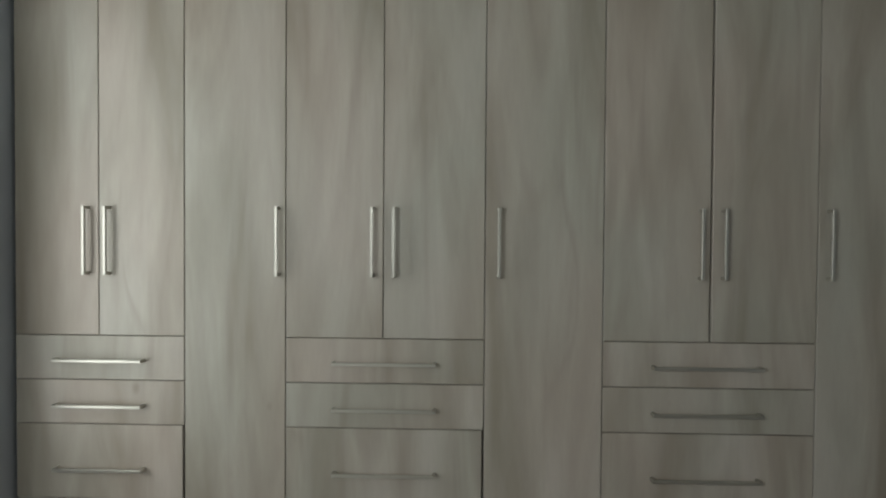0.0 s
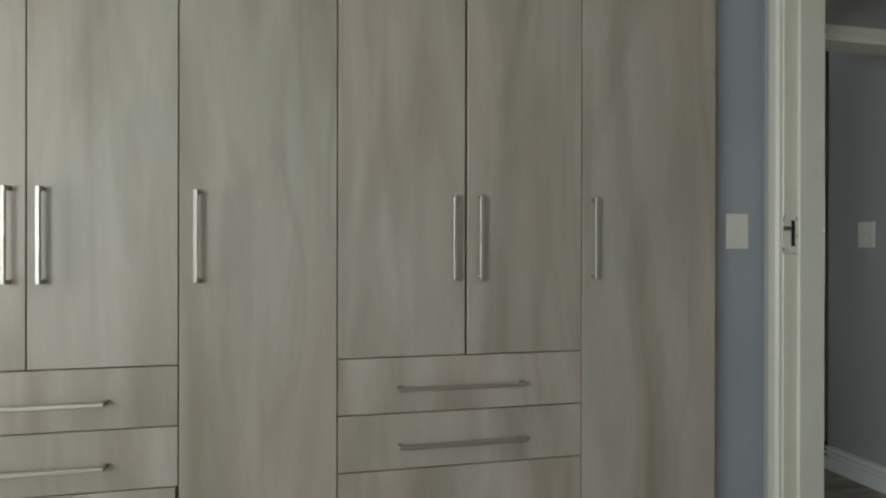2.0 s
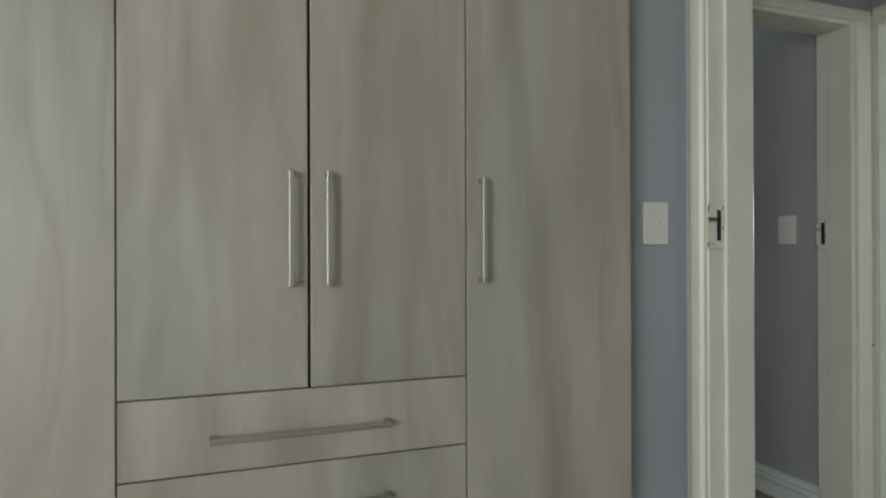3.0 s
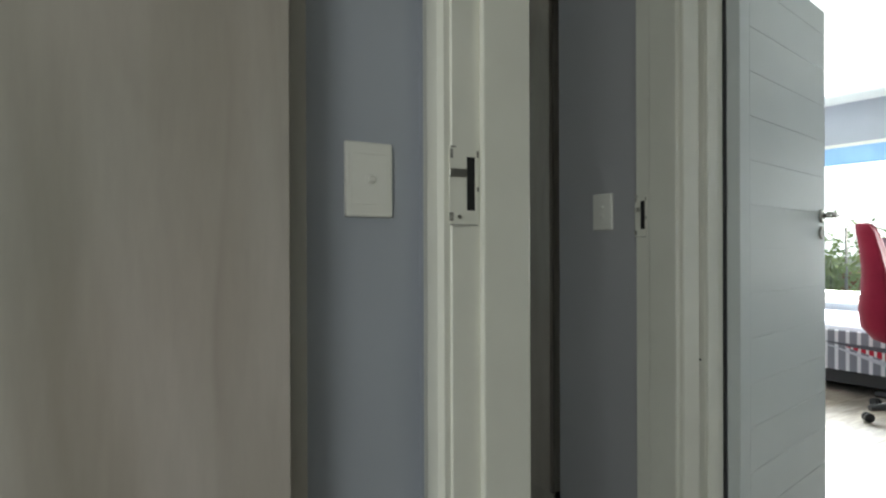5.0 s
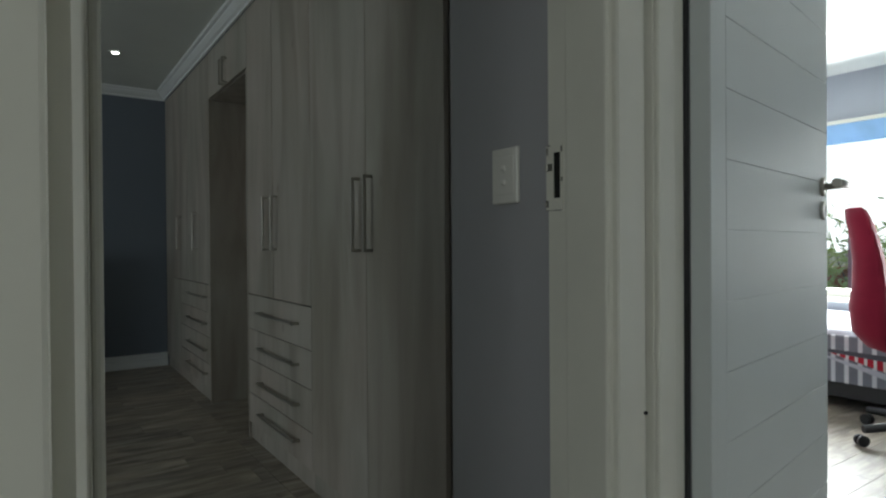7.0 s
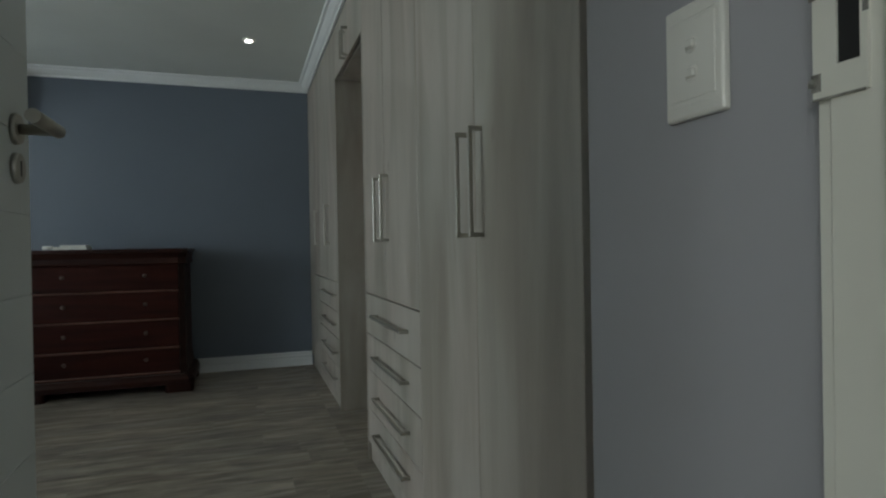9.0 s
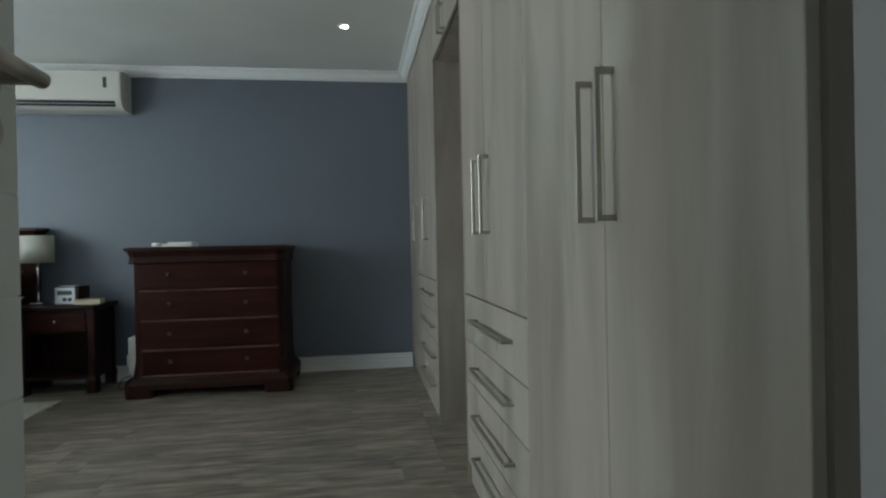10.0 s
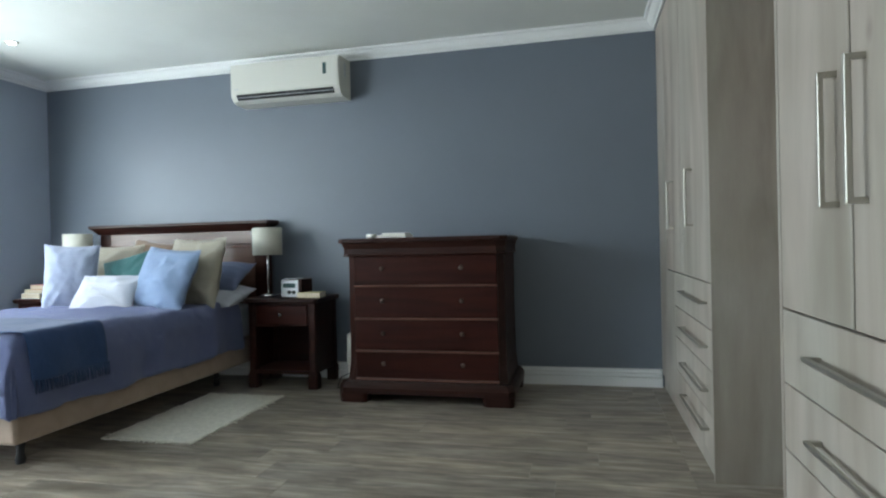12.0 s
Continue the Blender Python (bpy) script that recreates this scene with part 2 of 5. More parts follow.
def solid(*rows):
    """Several touching boxes as one closed body, with no faces inside it."""
    cuts = [sorted({r[2 * k + e] for r in rows for e in (0, 1)}) for k in range(3)]
    n = [len(c) - 1 for c in cuts]

    def full(i, j, k):
        if not (0 <= i < n[0] and 0 <= j < n[1] and 0 <= k < n[2]):
            return False
        p = [(c[q] + c[q + 1]) / 2 for c, q in zip(cuts, (i, j, k))]
        return any(r[0] < p[0] < r[1] and r[2] < p[1] < r[3] and r[4] < p[2] < r[5] for r in rows)

    bm, made = bmesh.new(), {}

    def vert(i, j, k):
        if (i, j, k) not in made:
            made[i, j, k] = bm.verts.new((cuts[0][i], cuts[1][j], cuts[2][k]))
        return made[i, j, k]

    for i in range(n[0]):
        for j in range(n[1]):
            for k in range(n[2]):
                if not full(i, j, k):
                    continue
                for d, quad in (((-1, 0, 0), ((0, 0, 0), (0, 0, 1), (0, 1, 1), (0, 1, 0))), ((1, 0, 0), ((1, 0, 0), (1, 1, 0), (1, 1, 1), (1, 0, 1))),
                                ((0, -1, 0), ((0, 0, 0), (1, 0, 0), (1, 0, 1), (0, 0, 1))), ((0, 1, 0), ((0, 1, 0), (0, 1, 1), (1, 1, 1), (1, 1, 0))),
                                ((0, 0, -1), ((0, 0, 0), (0, 1, 0), (1, 1, 0), (1, 0, 0))), ((0, 0, 1), ((0, 0, 1), (1, 0, 1), (1, 1, 1), (0, 1, 1)))):
                    if not full(i + d[0], j + d[1], k + d[2]):
                        bm.faces.new([vert(i + q[0], j + q[1], k + q[2]) for q in quad])
    return bm


def tube(bm, points, radius, sides=12, cap=True):
    """A round rod through the points; radius: one number or one for each point."""
    pts = [Vector(p) for p in points]
    rs = [radius] * len(pts) if isinstance(radius, (int, float)) else radius
    rings = []
    for i, p in enumerate(pts):
        d = (pts[min(i + 1, len(pts) - 1)] - pts[max(i - 1, 0)]).normalized()
        a = d.cross(Vector((0, 0, 1)) if abs(d.z) < 0.9 else Vector((1, 0, 0))).normalized()
        c = d.cross(a)
        rings.append([bm.verts.new(p + rs[i] * (math.cos(k * math.tau / sides) * a + math.sin(k * math.tau / sides) * c)) for k in range(sides)])
    for r, q in zip(rings, rings[1:]):
        for k in range(sides):
            bm.faces.new((r[k], r[(k + 1) % sides], q[(k + 1) % sides], q[k])).smooth = True
    if cap:
        bm.faces.new(rings[0][::-1])
        bm.faces.new(rings[-1])
    return bm


def lathe(bm, profile, centre=(0, 0), sides=24, axis="z"):
    """Turns (radius, height) pairs round an upright axis at centre, or round y."""
    rings = []
    for r, h in profile:
        ring = []
        for k in range(sides):
            c, s = r * math.cos(k * math.tau / sides), r * math.sin(k * math.tau / sides)
            ring.append(bm.verts.new((centre[0] + c, centre[1] + s, h) if axis == "z" else (centre[0] + c, h, centre[1] + s)))
        rings.append(ring)
    for r, q in zip(rings, rings[1:]):
        for k in range(sides):
            bm.faces.new((r[k], r[(k + 1) % sides], q[(k + 1) % sides], q[k])).smooth = True
    bm.faces.new(rings[0][::-1])
    bm.faces.new(rings[-1])
    return bm


def profile_run(bm, profile, start, end, out):
    """Sweeps a closed (out, up) profile along a straight line from start to end; out: the way it stands off."""
    a, c, o = Vector(start), Vector(end), Vector(out)
    r0 = [bm.verts.new(a + o * p + Vector((0, 0, q))) for p, q in profile]
    r1 = [bm.verts.new(c + o * p + Vector((0, 0, q))) for p, q in profile]
    n = len(profile)
    for k in range(n):
        bm.faces.new((r0[k], r0[(k + 1) % n], r1[(k + 1) % n], r1[k]))
    bm.faces.new(r0[::-1])
    bm.faces.new(r1)
    return bm


def mesh_of(name, bm, mat):
    bmesh.ops.recalc_face_normals(bm, faces=bm.faces)
    me = bpy.data.meshes.new(name)
    bm.to_mesh(me)
    bm.free()
    me.materials.append(mat)
    return me


def part(name, bm, mat, parent, label=""):
    """One mesh under a thing or a part, in the coordinates of its thing."""
    ob = new(name, mesh_of(name, bm, mat))
    ob.parent = parent
    return tagged(ob, label)


def thing(name, at, label, category, group="", kind=""):
    ob = new(name)
    ob.empty_display_size = 0.1
    ob.matrix_basis = at
    return tagged(ob, label, category, group, kind)


def structure(name, bm, mat, label, category="wall"):
    return tagged(new(name, mesh_of(name, bm, mat)), label, category, kind="structure")


CEIL = 2.43
# ---- walls ----
# bedroom one: x -0.77 to 2.955, y -1.7 to wardrobe back at 3.28
# The southern west opening and the south one are added for unseen fill lamps.
structure("wall_bedroom_one_west", solid((-0.92, -0.77, -1.85, -1.25, 0, CEIL), (-0.92, -0.77, 0.05, 1.8, 0, CEIL), (-0.92, -0.77, -1.25, 0.05, 0, 0.7), (-0.92, -0.77, -1.25, 0.05, 2.2, CEIL), (-0.92, -0.77, 2.36, 3.3, 0, CEIL), (-0.92, -0.77, 1.8, 2.36, 0, 0.32), (-0.92, -0.77, 1.8, 2.36, 2.2, CEIL)), GREY_PAINT, "grey-blue painted plaster wall with an added unseen opening")
structure("wall_bedroom_one_south", solid((-0.77, -0.6, -1.85, -1.7, 0, CEIL), (0.8, 2.955, -1.85, -1.7, 0, CEIL), (-0.6, 0.8, -1.85, -1.7, 0, 0.4), (-0.6, 0.8, -1.85, -1.7, 2.15, CEIL)), GREY_PAINT, "grey-blue painted plaster wall with an added unseen opening")
structure("wall_bedroom_one_north", solid((2.72, 2.955, 2.812, 3.3, 0, CEIL)), GREY_PAINT, "grey-blue painted plaster wall beside the wardrobes")
structure("wall_wardrobe_back", solid((-0.77, 2.72, 3.3, 3.36, 0, CEIL)), GREY_PAINT, "grey plaster wall behind the wardrobes")
structure("wall_bedroom_one_east", solid((2.955, 3.105, -2.85, 1.875, 0, CEIL), (2.955, 3.105, 1.875, 2.735, 2.06, CEIL), (2.955, 3.105, 2.735, 3.3, 0, CEIL)), GREY_PAINT, "grey-blue painted plaster wall with a doorway")
# lobby: x 3.12 to 4.06, y 0.9 to 3.0
structure("wall_lobby_north", solid((3.105, 3.125, 3.005, 3.3, 0, CEIL), (3.125, 3.985, 3.005, 3.175, 2.05, CEIL), (3.985, 4.06, 3.005, 3.15, 0, CEIL)), LOBBY_PAINT, "grey painted plaster wall over a bedroom doorway")
structure("wall_lobby_east", solid((4.06, 4.2, -2.85, 2.14, 0, CEIL), (4.06, 4.2, 2.14, 3.01, 2.06, CEIL), (4.06, 4.15, 3.014, 3.175, 0, CEIL), (4.15, 4.2, 3.014, 3.175, 2.06, CEIL)), LOBBY_PAINT, "grey painted plaster wall with the study doorway")
# Its opening is added for the unseen hall fill lamp.
structure("wall_lobby_south", solid((3.105, 3.22, -2.85, -2.7, 0, CEIL), (3.96, 4.06, -2.85, -2.7, 0, CEIL), (3.22, 3.96, -2.85, -2.7, 0, 0.68), (3.22, 3.96, -2.85, -2.7, 2.12, CEIL)), LOBBY_PAINT, "grey painted plaster wall closing the lobby")
# bedroom two: x -0.83 to 4.075, y 3.36 to 8.07
structure("wall_bedroom_two_south", solid((2.72, 3.125, 3.3, 3.36, 0, CEIL)), BLUE_PAINT, "plain painted plaster wall beside the doorway")
structure("wall_bedroom_two_switch", solid((4.006, 4.058, 3.152, 3.179, 0, CEIL), (4.006, 4.8, 3.179, 3.565, 0, CEIL)), LOBBY_PAINT, "grey painted plaster wall with a light switch")
structure("wall_bedroom_two_north", solid((-0.98, 4.8, 8.075, 8.22, 0, CEIL)), BLUE_PAINT, "slate-blue painted feature wall behind the bed")
structure("wall_bedroom_two_west", solid((-0.98, -0.83, 3.36, 3.75, 0, CEIL), (-0.98, -0.83, 5.25, 6.15, 0, CEIL), (-0.98, -0.83, 7.25, 8.075, 0, CEIL), (-0.98, -0.83, 3.75, 5.25, 0, 0.63), (-0.98, -0.83, 3.75, 5.25, 2.17, CEIL), (-0.98, -0.83, 6.15, 7.25, 0, 0.63), (-0.98, -0.83, 6.15, 7.25, 2.17, CEIL)), PALE_BLUE_PAINT, "pale blue painted wall with two window openings")
structure("wall_wardrobe_two_back", solid((4.68, 4.8, 3.566, 8.075, 0, CEIL)), PALE_BLUE_PAINT, "plain wall behind the second wardrobe")
# study: x 4.2 to 8.55
structure("wall_study_north", solid((4.805, 8.7, 5.7, 5.85, 0, CEIL)), GREY_PAINT, "grey painted study wall")
structure("wall_study_west", solid((4.803, 4.86, 3.179, 5.7, 0, CEIL)), GREY_PAINT, "grey painted study wall beside the door")
structure("wall_study_south", solid((4.2, 8.7, 0.75, 0.9, 0, CEIL)), GREY_PAINT, "grey painted study wall")
structure("wall_study_east", solid((8.55, 8.7, 0.9, 2.2, 0, CEIL), (8.55, 8.7, 5.5, 5.7, 0, CEIL), (8.55, 8.7, 2.2, 5.5, 0, 0.6), (8.55, 8.7, 2.2, 5.5, 2.03, CEIL)), GREY_PAINT, "grey painted study wall with a wide window")
structure("ceiling", solid((-0.98, 8.7, -2.85, 8.22, CEIL, CEIL + 0.1)), CEILING_PAINT, "flat white painted plaster ceiling", "ceiling")
structure("floor", boxes((-0.98, 8.7, -2.85, 8.22, -0.12, -0.012)), FLOOR_OAK, "grey-brown wood-look laminate floor", "floor")

# ---- wardrobes ----
def pull(bm, a, b, out=0.036, w=0.0112):
    """A square-section bow pull between two ends on a front at y = 0; both ends are (x, z)."""
    (xa, za), (xb, zb) = a, b
    h = w / 2
    box(bm, min(xa, xb) - h, max(xa, xb) + h, -out, -out + w, min(za, zb) - h, max(za, zb) + h, 0.0015)
    for x, z in (a, b):
        box(bm, x - h, x + h, -out + w * 0.8, 0.0, z - h, z + h)
    return bm


def front(name, x0, x1, z0, z1, unit, handle, label="", swing=0.0):
    """A door or drawer front with its pull; swing: degrees that a door hinged on its x1 side stands open."""
    g = 0.0017
    ob = part(name, boxes((x0 + g, x1 - g, 0, 0.018, z0 + g, z1 - g), bevel=0.0015), GREY_OAK, unit, label)
    if handle:
        h = part("handle", pull(bmesh.new(), *handle), STEEL, ob)
    if swing:
        ob.matrix_basis = Matrix.Translation((x1, 0.01, 0)) @ pose(0, 0, 0, 0, 0, swing) @ Matrix.Translation((-x1, -0.01, 0))
    return ob


def wardrobe(at, w, label, doors, drawers, plinth, top=2.356, depth=0.58, grip=(1.056, 1.3)):
    """A built-in unit: carcass, plinth, doors (x0, x1, z0, handle x, swing) and drawers (z0, z1, bar z, bar x0, bar x1, x0, x1)."""
    u = thing("wardrobe", at, label, "wardrobe", "built-in wardrobe units")
    t = 0.016
    low = plinth + 0.002
    for nm, row in (("side_panel", (0.001, t, 0.026, depth, low, top)), ("side_panel", (w - t, w - 0.001, 0.026, depth, low, top)), ("back_panel", (t, w - t, depth - 0.01, depth, low, top)), ("bottom_panel", (t, w - t, 0.026, depth - 0.01, low, low + t)), ("top_panel", (t, w - t, 0.026, depth - 0.01, top - t, top))):
        part(nm, boxes(row), GREY_OAK, u)
    part("plinth", boxes((0.0005, w - 0.0005, 0.012, 0.03, 0.001, plinth)), GREY_OAK, u)
    for x0, x1, z0, hx, swing, *z1 in doors:
        front("door", x0, x1, z0, z1[0] if z1 else top, u, ((hx, grip[0]), (hx, grip[1])) if hx else None, "", swing)
    for z0, z1, zb, b0, b1, x0, x1 in drawers:
        front("drawer", x0, x1, z0, z1, u, ((b0, zb), (b1, zb)))
    return u


F1 = 2.695
D1 = 0.822
STACK = ((0.655, 0.822, 0.731), (0.488, 0.655, 0.561), (0.205, 0.488, 0.322))
for x0, x1, seam, bars, swing in ((-0.756, -0.111, -0.435, (-0.59, -0.265), 0), (0.269, 1.005, 0.632, (0.453, 0.822), 0), (1.436, 2.2, 1.821, (1.618, 1.997), 0.6)):
    s = seam - x0
    wardrobe(pose(x0, F1, 0), x1 - x0, "grey-washed oak wardrobe unit, two doors over three drawers" + (", one ajar" if swing else ""),
             [(0, s - 0.0012 * (swing > 0), D1, s - 0.04, 0), (s + 0.0022 * (swing > 0), x1 - x0, D1, s + 0.04, swing)],
             [(z0, z1, zb, bars[0] - x0, bars[1] - x0, 0, x1 - x0 - 0.006 * (z0 < 0.3 and not swing)) for z0, z1, zb in STACK], 0.2)
for x0, x1, hx in ((-0.111, 0.269, 0.242), (1.005, 1.436, 1.055), (2.2, 2.682, 2.236)):
    wardrobe(pose(x0, F1, 0), x1 - x0, "tall single-door grey-washed oak wardrobe with a steel pull", [(0, x1 - x0, 0.205, hx - x0, 0)], [], 0.2)
filler = thing("filler_panel", pose(2.683, F1, 0), "narrow grey-washed oak filler strip between wardrobe and wall", "panel")
part("strip", boxes((-0.0005, 0.0365, 0.045, 0.06, 0.001, 2.356)), GREY_OAK, filler)
part("side", boxes((0.02, 0.0365, 0.0605, 0.1165, 0.001, 2.356)), GREY_OAK, filler)

F2 = 4.075
STACK2 = ((0.607, 0.795, 0.71), (0.438, 0.607, 0.527), (0.254, 0.438, 0.347), (0.088, 0.254, 0.185))


def unit_two(y0, y1, label, doors, drawers):
    """A unit on the east wall between y0 and y1; doors (y0, y1, z0, handle y), drawers (y0, y1, bar y0, bar y1)."""
    return wardrobe(pose(F2, y1, 0, 0, 0, -90), y1 - y0, label, [(y1 - b, y1 - a, z0, y1 - h if h else 0, 0, *z1) for a, b, z0, h, *z1 in doors],
                    [(z0, z1, zb, y1 - q, y1 - p, y1 - b, y1 - a) for a, b, p, q in drawers for z0, z1, zb in STACK2], 0.084, grip=(1.04, 1.297))


unit_two(3.695, 4.7, "tall two-door grey-washed oak wardrobe with steel pulls", [(3.695, 4.187, 0.088, 4.143), (4.187, 4.7, 0.088, 4.235)], [])
unit_two(4.7, 5.605, "grey-washed oak wardrobe unit, two doors above four drawers", [(4.7, 5.187, 0.797, 5.128), (5.193, 5.605, 0.797, 5.252)], [(4.7, 5.605, 4.855, 5.362)])
unit_two(6.484, 8.072, "wide grey-washed oak wardrobe, doors above four drawers", [(6.484, 7.16, 0.797, 6.852), (7.16, 7.74, 0.797, 7.445), (7.44, 7.74, 0.088, None, 0.795), (7.74, 8.072, 0.088, None)],
         [(6.484, 7.44, 6.57, 7.12)])
over = thing("overhead_cupboard", pose(F2, 6.483, 0, 0, 0, -90), "grey-washed oak overhead cupboard spanning an open recess", "cupboard")
for nm, row in (("bottom_panel", (0, 0.877, 0.026, 0.58, 2.043, 2.06)), ("top_panel", (0, 0.877, 0.026, 0.58, 2.34, 2.356)), ("back_panel", (0, 0.877, 0.57, 0.58, 2.06, 2.34)), ("side_panel", (0.0, 0.016, 0.026, 0.57, 2.06, 2.34)), ("side_panel", (0.861, 0.877, 0.026, 0.57, 2.06, 2.34))):
    part(nm, boxes(row), GREY_OAK, over)
front("door", 0.0, 0.4385, 2.045, 2.356, over, ((0.403, 2.055), (0.403, 2.2)))
front("door", 0.4385, 0.877, 2.045, 2.356, over, ((0.474, 2.055), (0.474, 2.2)))
lining = thing("recess_lining", pose(F2, 6.483, 0, 0, 0, -90), "grey-washed oak panels lining the open recess", "panel")
part("side_panel", boxes((-0.0, 0.017, -0.001, 0.59, 0.001, 2.041)), GREY_OAK, lining)
part("side_panel", boxes((0.861, 0.878, -0.001, 0.59, 0.001, 2.041)), GREY_OAK, lining)
part("back_panel", boxes((0.018, 0.86, 0.58, 0.595, 0.001, 2.041)), GREY_OAK, lining)
# Set-back strip that paints the gap beside the wardrobe as dark as its shade.
gap_shade = thing("end_panel", pose(F2, 3.694, 0, 0, 0, -90), "near-black strip painting the shade in the gap between wardrobe and plaster wall", "panel")
part("strip", boxes((0.001, 0.128, 0.06, 0.07, 0.001, 2.356)), DARK, gap_shade)


# ---- door frames ----
CHIP = painted("chipped_grey_primer", (0.26, 0.25, 0.22), 0.6, 300, 0.3, 0.5, 120)


def strike(at, lip=0.034):
    """A painted strike plate; local x across the jamb, z up, faces -y."""
    s = thing("strike_plate", at, "paint-smeared white metal strike plate with a dark slot", "strike plate", "door strike plates")
    part("plate", solid((-lip, 0.024, -0.003, 0, -0.07, -0.046), (-lip, 0.024, -0.003, 0, 0.044, 0.06), (-lip, 0.0, -0.003, 0, -0.046, 0.044), (0.018, 0.024, -0.003, 0, -0.046, 0.044)), TRIM_WHITE, s)
    part("slot", boxes((-0.0005, 0.0185, -0.001, 0.0, -0.0465, 0.0445)), DARK, s)
    bm = bmesh.new()
    box(bm, -lip + 0.004, 0.0, -0.0045, -0.003, 0.009, 0.023, 0.0005)
    box(bm, -lip - 0.002, -lip + 0.005, -0.006, -0.003, 0.008, 0.022, 0.001)
    part("latch_lip", bm, STEEL, s, "bare steel latch lip")
    for x, z in ((0.012, -0.057), (0.01, 0.051), (0.3 * lip - 0.026, -0.057)):
        bm = bmesh.new()
        lathe(bm, [(0.004, -0.0045), (0.003, -0.003)], (x, z), 8, "y")
        part("screw", bm, TRIM_WHITE if x > 0 else STEEL, s)
    e = -lip
    for x0, x1, z0, z1 in ((e, 0.022, -0.0712, -0.0694), (e - 0.001, e + 0.007, -0.064, -0.05), (e + 0.001, e + 0.006, 0.04, 0.055), (e + 0.002, e + 0.012, 0.0575, 0.0603), (0.02, 0.0245, 0.044, 0.055), (0.0205, 0.0245, -0.014, -0.006)):
        part("paint_chip", boxes((x0, x1, -0.0036, -0.0026, z0, z1)), CHIP, s, "chipped grey paint edge")
    return s


FLAT = [(0, 0), (0.011, 0), (0.014, 0.004), (0.014, 0.04), (0.011, 0.045), (0, 0.045)]
FLAT_WIDE = [(0, 0), (0.011, 0), (0.014, 0.004), (0.014, 0.074), (0.011, 0.079), (0, 0.079)]
ARCH = [(0, 0), (0.012, 0.0), (0.018, 0.012), (0.018, 0.045), (0.012, 0.06), (0.008, 0.075), (0.0, 0.075)]


def wood_run(bm, u, v, w, profile):
    """Sweeps a profile (out, across) from u to v; w is (out axis, across axis)."""
    a, c = Vector(u), Vector(v)
    o, s = Vector(w[0]), Vector(w[1])
    r0 = [bm.verts.new(a + o * p + s * q) for p, q in profile]
    r1 = [bm.verts.new(c + o * p + s * q) for p, q in profile]
    n = len(profile)
    for k in range(n):
        bm.faces.new((r0[k], r0[(k + 1) % n], r1[(k + 1) % n], r1[k]))
    bm.faces.new(r0[::-1])
    bm.faces.new(r1)
    return bm


def door_frame(name, at, width, wall, head, stop_from, stop_to, label, trims=None, upright=ARCH, over=ARCH):
    """Frame of an opening. Local x across the opening from 0 to width, y through the wall from 0 to wall."""
    f = thing(name, at, label, "door frame", "white door frames", "structure")
    t = 0.029
    for nm, x0, x1, sx0, sx1 in (("jamb", -t, 0, 0, 0.012), ("jamb", width, width + t, width - 0.012, width)):
        part(nm, boxes((x0, x1, 0.0, wall, 0.0, head + t), bevel=0.002), TRIM_WHITE, f)
        part("door_stop", boxes((sx0, sx1, stop_from, stop_to, 0.0, head), bevel=0.004, seg=2), TRIM_WHITE, f)
    part("head", boxes((0, width, 0.0, wall, head, head + t), bevel=0.002), TRIM_WHITE, f)
    part("door_stop", boxes((0.012, width - 0.012, stop_from, stop_to, head - 0.012, head), bevel=0.004, seg=2), TRIM_WHITE, f)
    for y, d, first in trims or ((0.0, -1, True), (wall, 1, True)):
        o = (0, d, 0)
        if first:
            part("architrave", wood_run(bmesh.new(), (-0.004, y, 0), (-0.004, y, head + 0.004), (o, (-1, 0, 0)), upright), TRIM_WHITE, f)
        part("architrave", wood_run(bmesh.new(), (width + 0.004, y, 0), (width + 0.004, y, head + 0.004), (o, (1, 0, 0)), upright), TRIM_WHITE, f)
        part("architrave", wood_run(bmesh.new(), (-0.079 if first else -0.002, y, head + 0.004), (width + 0.079, y, head + 0.004), (o, (0, 0, 1)), over), TRIM_WHITE, f)
    return f


# bedroom one doorway: local x runs from the north jamb southwards
door_frame("door_frame_1", pose(2.955, 2.705, 0, 0, 0, -90), 0.80, 0.16, 2.03, 0.056, 0.16, "white painted door frame with moulded architrave, door off view")
door_frame("door_frame_2", pose(3.155, 3.005, 0), 0.803, 0.148, 2.02, 0.0, 0.098, "white painted door frame of the second bedroom", None, FLAT_WIDE, FLAT)
door_frame("door_frame_3", pose(4.055, 2.985, 0, 0, 0, -90), 0.815, 0.095, 2.03, 0.0, 0.05, "white painted door frame of the study", ((0.0, -1, False),), FLAT_WIDE, FLAT)
strike(pose(2.984, 2.705, 1.2))
strike(pose(3.958, 3.1435, 1.195, 0, 0, -90), 0.02)
fr3 = bpy.data.objects["door_frame_3"]
# Black strip standing for the shade in the gap beside the study leaf.
part("door_gap_shade", boxes((-0.008, 0.0058, 0.0955, 0.1035, 0.002, 2.03)), BLACK_PLASTIC, fr3, "black strip for the shade in the door gap")
nail = thing("nail_hole", pose(3.993, 2.972, 0.759), "tiny dark nail hole in the white architrave", "nail hole")
part("hole", lathe(bmesh.new(), [(0.0035, -0.0155), (0.0035, -0.012)], (0, 0), 8, "y"), DARK, nail)


